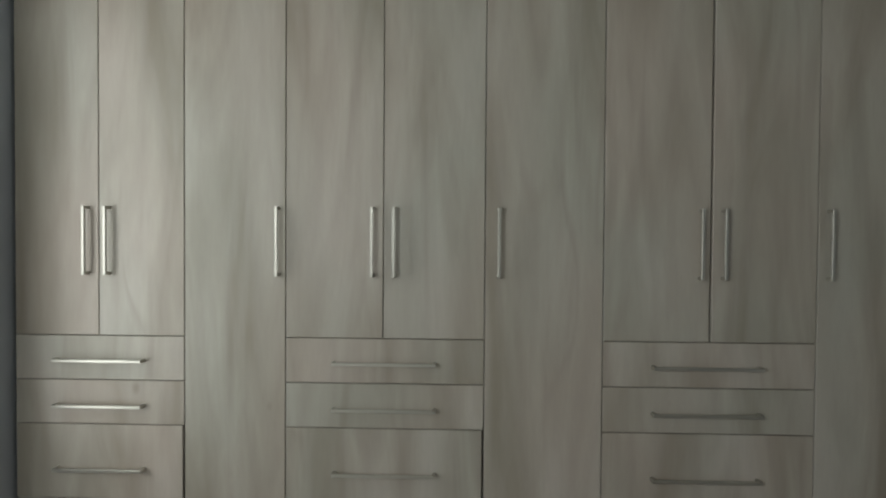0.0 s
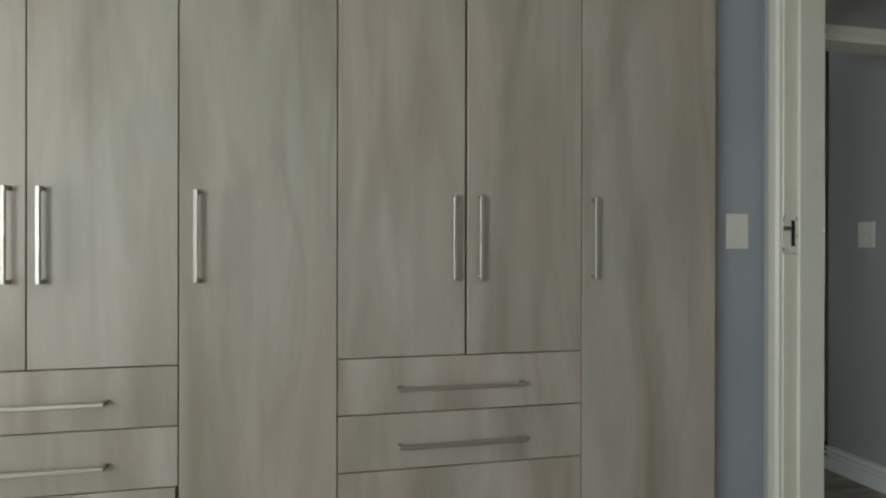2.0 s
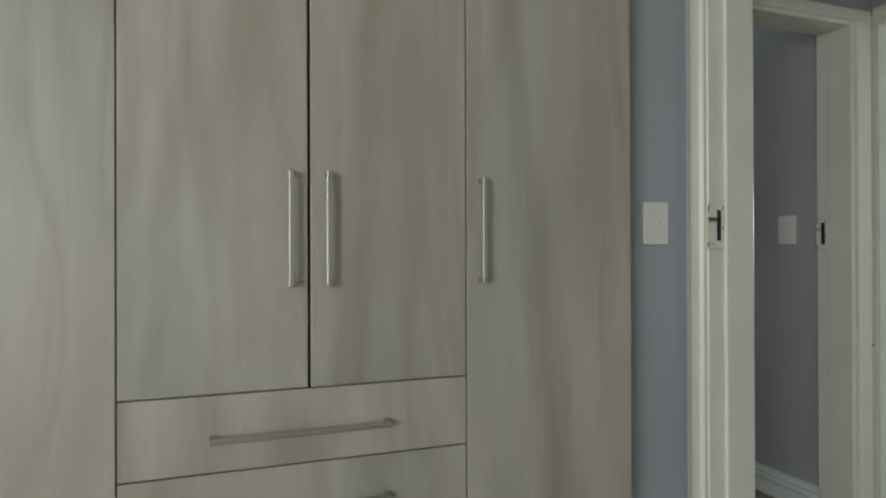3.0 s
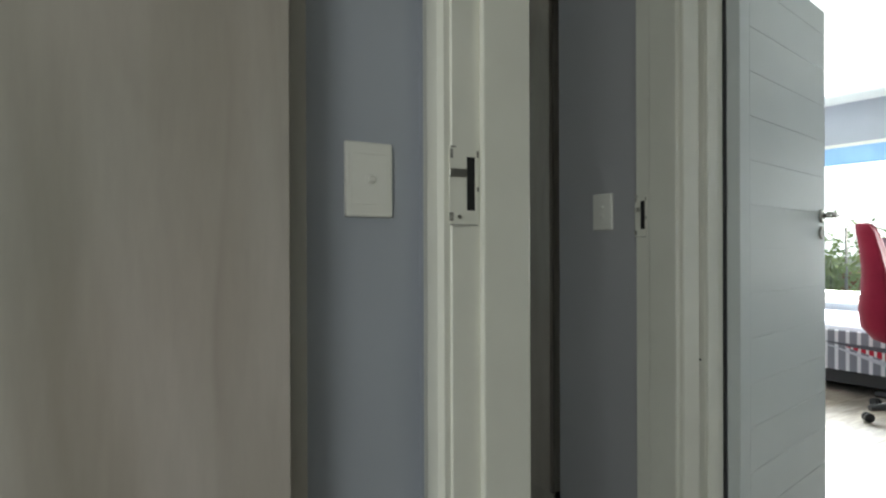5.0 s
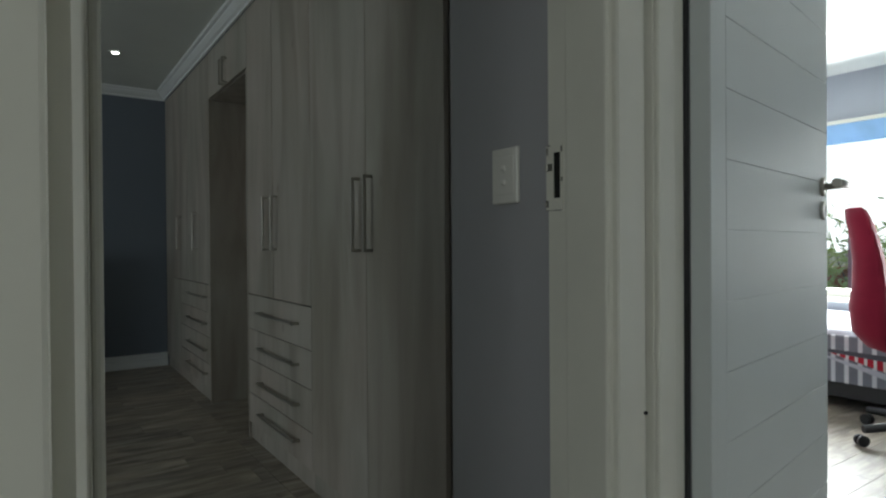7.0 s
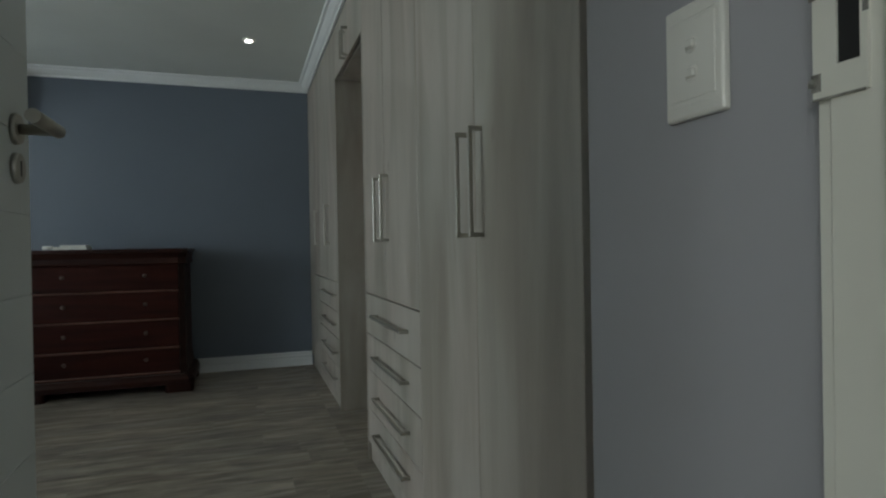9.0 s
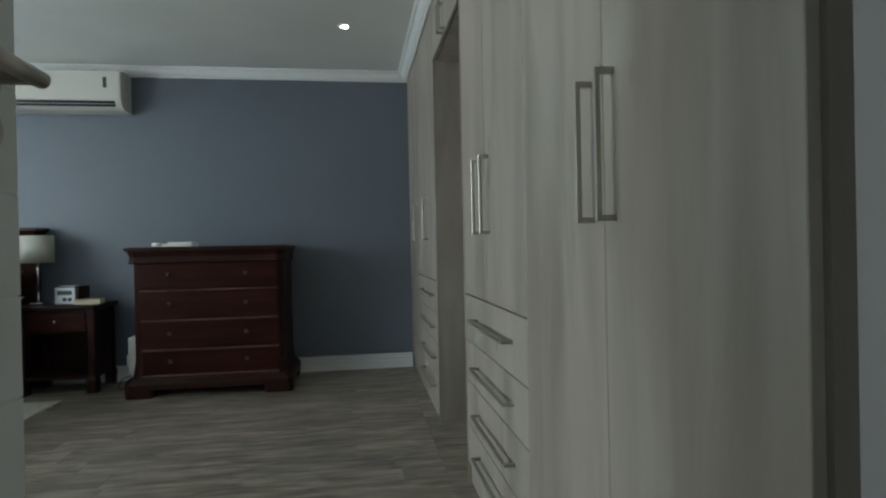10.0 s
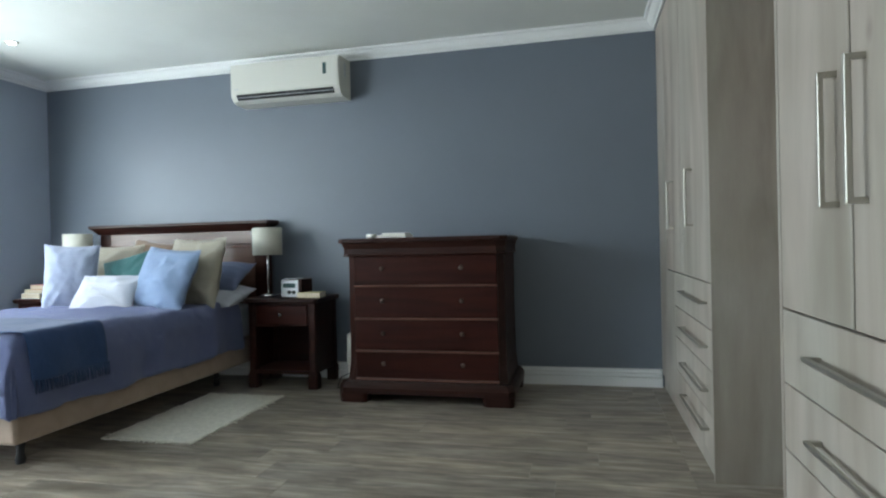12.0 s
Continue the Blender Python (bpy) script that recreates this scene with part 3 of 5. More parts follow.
def lever(ob, x, z, y, d):
    """Lever handle set on a leaf face at y, facing d; the grip points to the hinge side."""
    bm = bmesh.new()
    lathe(bm, [(0.0262, y), (0.0262, y + d * 0.006), (0.024, y + d * 0.009)], (x, z), 24, "y")
    part("rosette", bm, STEEL, ob)
    bm = bmesh.new()
    tube(bm, [(x, y + d * 0.009, z), (x, y + d * 0.058, z), (x - 0.006, y + d * 0.063, z)], 0.0095, 14)
    tube(bm, [(x + 0.012, y + d * 0.062, z), (x - 0.125, y + d * 0.062, z)], 0.0115, 16)
    part("grip", bm, STEEL, ob)
    bm = bmesh.new()
    lathe(bm, [(0.0262, y), (0.0262, y + d * 0.006), (0.024, y + d * 0.009)], (x, z - 0.066), 24, "y")
    esc = part("escutcheon", bm, STEEL, ob)
    part("keyhole", boxes((x - 0.003, x + 0.003, *sorted((y + d * 0.007, y + d * 0.0096)), z - 0.08, z - 0.054)), DARK, esc)


def door_leaf(name, at, w, h, label, groove, back=0.052, height=1.212):
    """A leaf hinged at x = 0; faces at y = 0 and 0.04, with horizontal grooves between stiles."""
    ob = thing(name, at, label, "door", "white interior doors")
    z0, st, g = 0.008, 0.075, 0.0016
    part("leaf_core", boxes((0.002, w - 0.002, 0.0025, 0.0375, z0 + 0.002, h - 0.002)), DOOR_WHITE, ob)
    part("stile", boxes((0, st, 0, 0.04, z0, h), bevel=0.0015), DOOR_WHITE, ob)
    edges = [z0] + [groove + 0.1415 * k for k in range(-7, 7) if z0 + 0.05 < groove + 0.1415 * k < h - 0.05] + [h]
    for a, b in zip(edges, edges[1:]):
        part("panel", boxes((st + 0.0002, w, 0, 0.04, a + (g / 2 if a > z0 else 0), b - (g / 2 if b < h else 0)), bevel=0.0005), DOOR_WHITE, ob)
    lever(ob, w - back, height, 0.0, -1)
    lever(ob, w - back, height, 0.04, 1)
    for z in (0.22, 1.92):
        bm = bmesh.new()
        tube(bm, [(-0.004, -0.002, z - 0.05), (-0.004, -0.002, z + 0.05)], 0.005, 10)
        box(bm, 0.0, 0.028, -0.0015, 0.0, z - 0.048, z + 0.048)
        part("hinge", bm, STEEL, ob)
    return ob


door_leaf("door_2", pose(3.166, 3.236, 0, 0, 0, 90.4), 0.83, 2.015, "open white panelled door with a steel lever handle", 1.082, 0.073, 1.225)
door_leaf("door_3", pose(4.165, 2.938, 0, 0, 0, 9.42), 0.8157, 2.025, "open white study door with horizontal grooves and steel lever", 1.083)


def switch(at, rockers, label):
    """A wall switch; local x across, z up, faces -y."""
    s = thing("light_switch", at, label, "light switch", "wall switches")
    part("back_plate", boxes((-0.044, 0.044, -0.0115, 0, -0.0638, 0.0638), bevel=0.004, seg=3), PLASTIC, s)
    part("cover", boxes((-0.034, 0.034, -0.0128, -0.0115, -0.043, 0.043), bevel=0.0006), PLASTIC, s)
    for z in rockers:
        bm = bmesh.new()
        lathe(bm, [(0.0095, -0.012), (0.0095, -0.0135), (0.008, -0.0135)], (0, z), 20, "y")
        r = part("button_ring", bm, PLASTIC, s)
        bm = bmesh.new()
        box(bm, -0.005, 0.008, -0.0185, -0.0132, z - 0.005, z + 0.005, 0.0018)
        part("button", bm, PLASTIC, r)
    for z in (-0.0475, 0.0475):
        part("seam", boxes((-0.034, 0.034, -0.0122, -0.0114, z - 0.0008, z + 0.0008)), PLASTIC, s)
    return s


switch(pose(2.852, 2.812, 1.208), (0.0,), "single white plastic light switch on grey plaster")
switch(pose(4.006, 3.34, 1.215, 0, 0, -90), (0.016, -0.016), "double white plastic light switch on grey plaster")

# ---- skirting and cornice ----
SKIRT = [(0, 0), (0.03, 0), (0.03, 0.054), (0.026, 0.061), (0.008, 0.064), (0.008, 0.075), (0.026, 0.078), (0.028, 0.083), (0.026, 0.088), (0.008, 0.091), (0.008, 0.101), (0.023, 0.104), (0.021, 0.112), (0, 0.117)]
CORN = [(0, -0.074), (0.012, -0.074), (0.014, -0.058), (0.03, -0.05), (0.048, -0.03), (0.052, -0.018), (0.07, -0.014), (0.074, 0), (0, 0)]


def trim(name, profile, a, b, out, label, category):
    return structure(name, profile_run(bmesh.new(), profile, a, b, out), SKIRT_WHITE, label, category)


S_LABEL = "white ribbed skirting board along the wall foot"
trim("baseboard", SKIRT, (-0.812, 8.075, 0), (4.073, 8.075, 0), (0, -1, 0), S_LABEL, "skirting")
trim("baseboard", SKIRT, (-0.83, 3.36, 0), (-0.83, 8.075, 0), (1, 0, 0), S_LABEL, "skirting")
trim("baseboard", SKIRT, (4.006, 3.18, 0), (4.006, 3.565, 0), (-1, 0, 0), S_LABEL, "skirting")
trim("baseboard", SKIRT, (-0.77, -1.7, 0), (-0.77, 2.69, 0), (1, 0, 0), S_LABEL, "skirting")
trim("baseboard", SKIRT, (2.722, 2.812, 0), (2.93, 2.812, 0), (0, -1, 0), S_LABEL, "skirting")
trim("baseboard", SKIRT, (3.105, 0.9, 0), (3.105, 1.82, 0), (1, 0, 0), S_LABEL, "skirting")
C_LABEL = "white stepped plaster cornice under the ceiling"
Z = CEIL
trim("cornice", CORN, (-0.83, 8.075, Z), (4.075, 8.075, Z), (0, -1, 0), C_LABEL, "cornice")
trim("cornice", CORN, (-0.83, 3.36, Z), (-0.83, 8.075, Z), (1, 0, 0), C_LABEL, "cornice")
trim("cornice", CORN, (4.072, 3.566, Z), (4.072, 8.075, Z), (-1, 0, 0), C_LABEL, "cornice")
trim("cornice", CORN, (4.006, 3.18, Z), (4.006, 3.565, Z), (-1, 0, 0), C_LABEL, "cornice")
trim("cornice", CORN, (-0.77, 2.69, Z), (2.72, 2.69, Z), (0, -1, 0), C_LABEL, "cornice")
trim("cornice", CORN, (2.955, -1.7, Z), (2.955, 2.812, Z), (-1, 0, 0), C_LABEL, "cornice")
structure("bulkhead", boxes((-0.77, 2.718, 2.696, 3.3, 2.357, CEIL)), GREY_PAINT, "grey plaster bulkhead above the wardrobes", "bulkhead")
structure("bulkhead", boxes((4.076, 4.68, 3.566, 8.074, 2.357, CEIL)), PALE_BLUE_PAINT, "plaster bulkhead above the second wardrobe", "bulkhead")

# ---- second bedroom: furniture ----
def knob(bm, x, y, z, r=0.014, d=0.022):
    lathe(bm, [(r * 0.5, y), (r * 0.45, y - d * 0.5), (r, y - d * 0.7), (r * 0.85, y - d), (r * 0.3, y - d * 1.08)], (x, z), 14, "y")
    return bm


def ring_stack(bm, rows):
    """Joins rounded-rectangle rings (x0, x1, y0, y1, z) with cut front corners into one solid."""
    rings = []
    for x0, x1, y0, y1, z, c in rows:
        rings.append([bm.verts.new(p) for p in ((x0 + c, y0, z), (x1 - c, y0, z), (x1, y0 + c, z), (x1, y1, z), (x0, y1, z), (x0, y0 + c, z))])
    for r, q in zip(rings, rings[1:]):
        for k in range(6):
            bm.faces.new((r[k], r[(k + 1) % 6], q[(k + 1) % 6], q[k]))
    bm.faces.new(rings[0][::-1])
    bm.faces.new(rings[-1])
    return bm


# Bead colour raised far above the mahogany to paint its highlight in.
LIP_HIGHLIGHT = grained("mahogany_bead_highlight", (0.7, 6, 6), (0.11, 0.045, 0.03), (0.16, 0.07, 0.048), (0.2, 0.09, 0.06), (0.09, 0.035, 0.022), 0.28, 40, 3, 0.05)

PEWTER = brushed("tarnished_pewter", (0.11, 0.085, 0.07), 0.35)


def chest(at):
    """A chest of four drawers with a cornice top, canted corners and bracket feet; x 0 to 1.13, y front 0 to 0.6."""
    c = thing("chest_of_drawers", at, "dark mahogany chest of four drawers with bracket feet", "chest of drawers")
    W = 1.13
    part("carcass", ring_stack(bmesh.new(), [(0.045, W - 0.045, 0.03, 0.6, 0.1, 0.05), (0.052, W - 0.052, 0.04, 0.6, 0.16, 0.05), (0.06, W - 0.06, 0.048, 0.6, 0.24, 0.055), (0.062, W - 0.062, 0.05, 0.6, 0.6, 0.055), (0.062, W - 0.062, 0.05, 0.6, 0.925, 0.055)]), MAHOGANY, c)
    part("frieze", ring_stack(bmesh.new(), [(0.046, W - 0.046, 0.012, 0.6, 0.914, 0.05), (0.04, W - 0.04, 0.006, 0.6, 0.922, 0.05), (0.047, W - 0.047, 0.012, 0.6, 0.932, 0.05), (0.048, W - 0.048, 0.012, 0.6, 0.962, 0.05), (0.04, W - 0.04, -0.002, 0.6, 0.998, 0.045)]), MAHOGANY, c)
    part("top", ring_stack(bmesh.new(), [(0.036, W - 0.036, -0.01, 0.61, 0.998, 0.04), (0.028, W - 0.028, -0.02, 0.61, 1.004, 0.04), (0.028, W - 0.028, -0.02, 0.61, 1.02, 0.04), (0.033, W - 0.033, -0.014, 0.61, 1.027, 0.04)]), MAHOGANY, c)
    part("base_moulding", ring_stack(bmesh.new(), [(0.012, W - 0.005, -0.008, 0.6, 0.06, 0.035), (0.012, W - 0.005, -0.008, 0.6, 0.095, 0.035), (0.012, W - 0.012, 0.008, 0.6, 0.112, 0.035), (0.03, W - 0.03, 0.02, 0.6, 0.13, 0.035)]), MAHOGANY, c)
    for x0, x1 in ((0.014, 0.2), (W - 0.2, W - 0.008)):
        for y0 in (-0.003, 0.5):
            part("bracket_foot", ring_stack(bmesh.new(), [(x0 + 0.004, x1 - 0.004, y0 + 0.004, y0 + 0.1, 0.001, 0.02), (x0, x1, y0, y0 + 0.1, 0.06, 0.02)]), MAHOGANY, c)
    for z0, z1 in ((0.735, 0.92), (0.53, 0.722), (0.328, 0.517), (0.152, 0.315)):
        d = part("drawer", boxes((0.122, W - 0.098, 0.036, 0.06, z0, z1), bevel=0.004), RED_MAHOGANY, c)
        part("drawer_lip", boxes((0.12, W - 0.096, 0.022, 0.046, z0 - 0.012, z0 - 0.002), bevel=0.004, seg=2), LIP_HIGHLIGHT, d)
        part("drawer_bead", boxes((0.122, W - 0.098, 0.029, 0.04, z1 - 0.006, z1 - 0.001), bevel=0.0015), RED_MAHOGANY, d)
        for x in (0.31, W - 0.315):
            part("knob", knob(bmesh.new(), x, 0.037, (z0 + z1) / 2 + 0.01), PEWTER, d, "small tarnished knob")
    return c


chest(pose(2.045, 7.41, 0))


def nightstand(at):
    n = thing("nightstand", at, "dark mahogany nightstand with one drawer over an open shelf", "nightstand", "nightstands by the bed")
    W, D = 0.51, 0.36
    part("top", ring_stack(bmesh.new(), [(-0.02, W + 0.02, -0.025, D, 0.596, 0.02), (-0.028, W + 0.028, -0.034, D, 0.61, 0.02), (-0.028, W + 0.028, -0.034, D, 0.624, 0.02), (-0.022, W + 0.022, -0.028, D, 0.63, 0.02)]), MAHOGANY, n)
    part("case", boxes((0.004, W - 0.004, 0.012, D - 0.004, 0.43, 0.596)), MAHOGANY, n)
    for x in (0.0, W - 0.05):
        for y in (0.0, D - 0.05):
            part("leg", ring_stack(bmesh.new(), [(x - 0.01, x + 0.06, y - 0.01, y + 0.06, 0.0, 0.008), (x - 0.01, x + 0.06, y - 0.01, y + 0.06, 0.09, 0.008), (x, x + 0.05, y, y + 0.05, 0.12, 0.006), (x, x + 0.05, y, y + 0.05, 0.596, 0.006)]), MAHOGANY, n)
    part("shelf", boxes((0.01, W - 0.01, 0.0, D - 0.01, 0.1, 0.125), bevel=0.003), MAHOGANY, n)
    part("side_panel", boxes((0.008, 0.02, 0.05, D - 0.05, 0.125, 0.43)), MAHOGANY, n)
    part("side_panel", boxes((W - 0.02, W - 0.008, 0.05, D - 0.05, 0.125, 0.43)), MAHOGANY, n)
    part("back_panel", boxes((0.02, W - 0.02, D - 0.02, D - 0.012, 0.125, 0.43)), MAHOGANY, n)
    d = part("drawer", boxes((0.06, W - 0.06, 0.0, 0.012, 0.445, 0.58), bevel=0.004), RED_MAHOGANY, n)
    part("knob", knob(bmesh.new(), W / 2, 0.001, 0.515, 0.012), CHROME, d)
    return n


stand = nightstand(pose(1.262, 7.69, 0))
copy_thing(stand, pose(-0.76, 7.69, 0))

# ---- bed ----
DUVET = cloth("periwinkle_duvet_cotton", (0.125, 0.148, 0.285), 600, 8, 1.0, 0.06, 0.03)
BASE_CLOTH = cloth("beige_base_fabric", (0.36, 0.28, 0.22), 500, 9, 0.15)
SHEET = cloth("white_cotton", (0.5, 0.52, 0.58), 600, 10, 0.7, 0.03, 0.02)
ICE_BLUE = cloth("ice_blue_cotton", (0.42, 0.47, 0.61), 600, 9, 0.8, 0.03, 0.024)
SKY_BLUE = cloth("light_blue_linen", (0.23, 0.31, 0.46), 500, 9, 0.9, 0.04, 0.028)
BEIGE = cloth("beige_linen", (0.36, 0.33, 0.265), 500, 9, 0.8, 0.06, 0.022)
TEAL = cloth("teal_velvet", (0.05, 0.13, 0.13), 600, 9, 0.5)
BROWN = cloth("brown_cushion_cloth", (0.20, 0.14, 0.10), 500, 8, 0.4)
SLATE = cloth("slate_blue_cotton", (0.13, 0.16, 0.26), 600, 7, 0.4)
NAVY = cloth("navy_wool_throw", (0.03, 0.06, 0.15), 260, 12, 0.6)
CREAM = cloth("cream_woven_rug", (0.76, 0.73, 0.64), 150, 30, 0.6)

bed = thing("bed", pose(0.527, 6.95, 0), "double bed with a dark mahogany headboard and beige base", "bed")
hx0, hx1 = -0.73, 0.73
part("headboard_panel", boxes((hx0 + 0.09, hx1 - 0.09, 1.03, 1.06, 0.45, 1.02)), MAHOGANY_SHEEN, bed)
for x0 in (hx0 - 0.01, hx1 - 0.09):
    part("headboard_post", boxes((x0, x0 + 0.1, 1.0, 1.08, 0.0, 1.12), bevel=0.004), MAHOGANY, bed)
part("headboard_rail", boxes((hx0 + 0.09, hx1 - 0.09, 1.0, 1.075, 1.02, 1.12), bevel=0.004), MAHOGANY_SHEEN, bed)
part("headboard_bead", boxes((hx0 + 0.13, hx1 - 0.13, 1.018, 1.03, 0.99, 1.007), bevel=0.004), LIP_HIGHLIGHT, bed)
part("headboard_cap", ring_stack(bmesh.new(), [(hx0 - 0.02, hx1 + 0.02, 0.985, 1.09, 1.12, 0.01), (hx0 - 0.045, hx1 + 0.045, 0.96, 1.095, 1.15, 0.01), (hx0 - 0.07, hx1 + 0.07, 0.935, 1.095, 1.172, 0.01), (hx0 - 0.07, hx1 + 0.07, 0.935, 1.095, 1.192, 0.01)]), MAHOGANY, bed)
part("base", boxes((-0.638, 0.638, -0.96, 0.99, 0.145, 0.33), bevel=0.02, seg=3), BASE_CLOTH, bed, "beige fabric-covered base")
part("mattress", boxes((-0.638, 0.638, -0.96, 0.99, 0.332, 0.575), bevel=0.05, seg=4), SHEET, bed, "white mattress")
for x in (-0.46, 0.46):
    for y in (-0.78, 0.75):
        bm = bmesh.new()
        lathe(bm, [(0.02, 0.0), (0.024, 0.02), (0.016, 0.05), (0.028, 0.145)], (x, y), 12)
        part("leg", bm, BLACK_PLASTIC, bed)


def sheet_over(name, x0, x1, y0, y1, top, hem, mat, label, category, thick=0.03, seed=3, ripple=0.012, step=0.05, ends=True):
    """Cloth lying over a flat top that hangs down at both long sides (and the foot) to the hem height."""
    bm = bmesh.new()
    drop = top - hem
    xs = np.concatenate([np.linspace(-drop, 0, 9), np.linspace(0, x1 - x0, int((x1 - x0) / step))[1:-1], np.linspace(x1 - x0, x1 - x0 + drop, 9)])
    yl = np.linspace(-drop, 0, 9) if ends else np.array([0.0])
    ys = np.concatenate([yl, np.linspace(0, y1 - y0, max(6, int((y1 - y0) / step)))[1:]])
    grid = []
    for v in ys:
        row = []
        for u in xs:
            ox = min(u, 0) + max(u - (x1 - x0), 0)
            oy = min(v, 0)
            d = max(abs(ox), abs(oy))
            cx, cy = min(max(u, 0), x1 - x0), max(v, 0)
            out = 0.035 * (1 - math.exp(-d * 14)) + d * 0.03
            n1 = noise.noise((u * 3.1 + seed, v * 3.1, seed))
            n2 = noise.noise((u * 9 + seed, v * 9, 2.0 * seed))
            fold = math.sin((v if abs(ox) > abs(oy) else u) * 15 + 3 * n1) * 0.014 * min(1, d * 5)
            px = x0 + cx + math.copysign(out + fold, ox) * (abs(ox) > 0)
            py = y0 + cy - (out + fold) * (oy < 0) * (1 if abs(oy) >= abs(ox) * 0.2 else 0.4)
            pz = top - max(0, d - 0.02) - 0.02 * min(1, d * 30) + ripple * n1 * (1 if d == 0 else 0.6) + ripple * 0.5 * n2 + ripple * 0.55 * (1 - abs(noise.noise((u * 5 + v * 3 + seed, v * 11 - u * 4, seed))) * 5) * (abs(noise.noise((u * 5 + v * 3 + seed, v * 11 - u * 4, seed))) < 0.2) * (ripple > 0.01) + (0.02 * n1 if d > drop * 0.9 else 0)
            row.append(bm.verts.new((px, py, pz)))
        grid.append(row)
    for a, b in zip(grid, grid[1:]):
        for k in range(len(xs) - 1):
            bm.faces.new((a[k], a[k + 1], b[k + 1], b[k])).smooth = True
    ob = new(name, mesh_of(name, bm, mat))
    so = ob.modifiers.new("thickness", "SOLIDIFY")
    so.thickness, so.offset = thick, 1
    sub = ob.modifiers.new("smooth", "SUBSURF")
    sub.levels = sub.render_levels = 1
    return tagged(ob, label, category)


sheet_over("duvet", -0.1, 1.155, 6.0, 7.72, 0.597, 0.27, DUVET, "rumpled periwinkle-blue cotton duvet hanging over the bed sides", "duvet", 0.022, 3, 0.02, 0.03)
throw = sheet_over("throw_blanket", -0.125, 1.185, 6.02, 6.46, 0.636, 0.42, NAVY, "fringed navy wool throw laid across the foot of the bed", "blanket", 0.008, 7, 0.008, 0.04, False)
for x, s in ((1.232, 1), (-0.172, -1)):
    bm = bmesh.new()
    for k in range(70):
        y = 6.025 + 0.43 * k / 69
        j = random.uniform(-0.006, 0.006)
        tube(bm, [(x, y, 0.43), (x + s * 0.004 + j, y + j, 0.4), (x + s * 0.006, y + 2 * j, 0.368 + j)], 0.0028, 5)
    tagged(part("fringe", bm, NAVY, throw), kind="stuff")


def pillow(name, at, w, h, t, mat, label, seed=1, group="pillows on the bed"):
    """A stuffed cushion; local x across, z up, y through; base at z = 0."""
    bm = bmesh.new()
    n = 26
    sides = []
    for s in (-1, 1):
        g = []
        for i in range(n + 1):
            row = []
            for j in range(n + 1):
                u, v = i / n * 2 - 1, j / n * 2 - 1
                bulge = ((1 - abs(u) ** 2.4) * (1 - abs(v) ** 2.4)) ** 0.55
                pin = 1 - 0.07 * (1 - abs(u) ** 2) * abs(v) ** 3
                pin2 = 1 - 0.07 * (1 - abs(v) ** 2) * abs(u) ** 3
                k = noise.noise((u * 1.7 + seed, v * 1.7, s * 0.4 + seed)) * 0.22 + noise.noise((u * 3 + v * 2 + seed, v * 6 - u * 2, seed + s)) * 0.16
                k += 0.2 * math.sin(14 * math.atan2(abs(v) + 0.2, abs(u) + 0.2) + 5 * noise.noise((u + seed, v, s))) * min(1, (abs(u) * abs(v)) * 2.2)
                row.append(bm.verts.new((u * w / 2 * pin2, s * t / 2 * bulge * (1 + k) + 0.012 * k, h / 2 + v * h / 2 * pin)))
            g.append(row)
        sides.append(g)
        for i in range(n):
            for j in range(n):
                bm.faces.new((g[i][j], g[i + 1][j], g[i + 1][j + 1], g[i][j + 1])).smooth = True
    bmesh.ops.remove_doubles(bm, verts=bm.verts, dist=0.0008)
    ob = new(name, mesh_of(name, bm, mat))
    sub = ob.modifiers.new("smooth", "SUBSURF")
    sub.levels = sub.render_levels = 1
    ob.matrix_basis = at
    return tagged(ob, label, "pillow", group)


T = 0.59
pillow("pillow", pose(0.15, 7.62, T, -62, 0, 0), 0.62, 0.44, 0.16, SLATE, "slate-blue sleeping pillow leaning on the headboard", 4)
pillow("pillow", pose(0.94, 7.5, T, -74, 0, -4), 0.6, 0.36, 0.15, SHEET, "white sleeping pillow lying at the bed head", 5)
pillow("pillow", pose(0.92, 7.62, T + 0.1, -58, 0, 0), 0.58, 0.34, 0.14, SLATE, "slate-blue sleeping pillow lying at the bed head", 6)
pillow("pillow", pose(0.2, 7.5, T, -16, 0, 10), 0.54, 0.46, 0.16, BEIGE, "large beige linen cushion leaning on the bed", 8)
pillow("pillow", pose(0.96, 7.44, T, -14, 0, -14), 0.52, 0.49, 0.17, BEIGE, "large beige linen cushion leaning on the bed", 9)
pillow("pillow", pose(0.46, 7.62, T, -14, 8, 0), 0.42, 0.48, 0.14, BROWN, "brown cushion tucked behind the others", 10)
pillow("pillow", pose(0.52, 7.42, T, -20, -14, 8), 0.4, 0.4, 0.14, TEAL, "teal velvet cushion in the middle of the bed", 11)
pillow("pillow", pose(0.17, 7.26, T, -12, 2, 34), 0.34, 0.46, 0.17, ICE_BLUE, "pale ice-blue square cushion standing on the duvet", 12)
pillow("pillow", pose(0.88, 7.2, T, -22, 4, -14), 0.5, 0.44, 0.17, SKY_BLUE, "light blue linen cushion standing on the duvet", 13)
pillow("pillow", pose(0.53, 7.12, T, -36, 0, 2), 0.48, 0.29, 0.14, SHEET, "white oblong cushion lying on the duvet", 14)

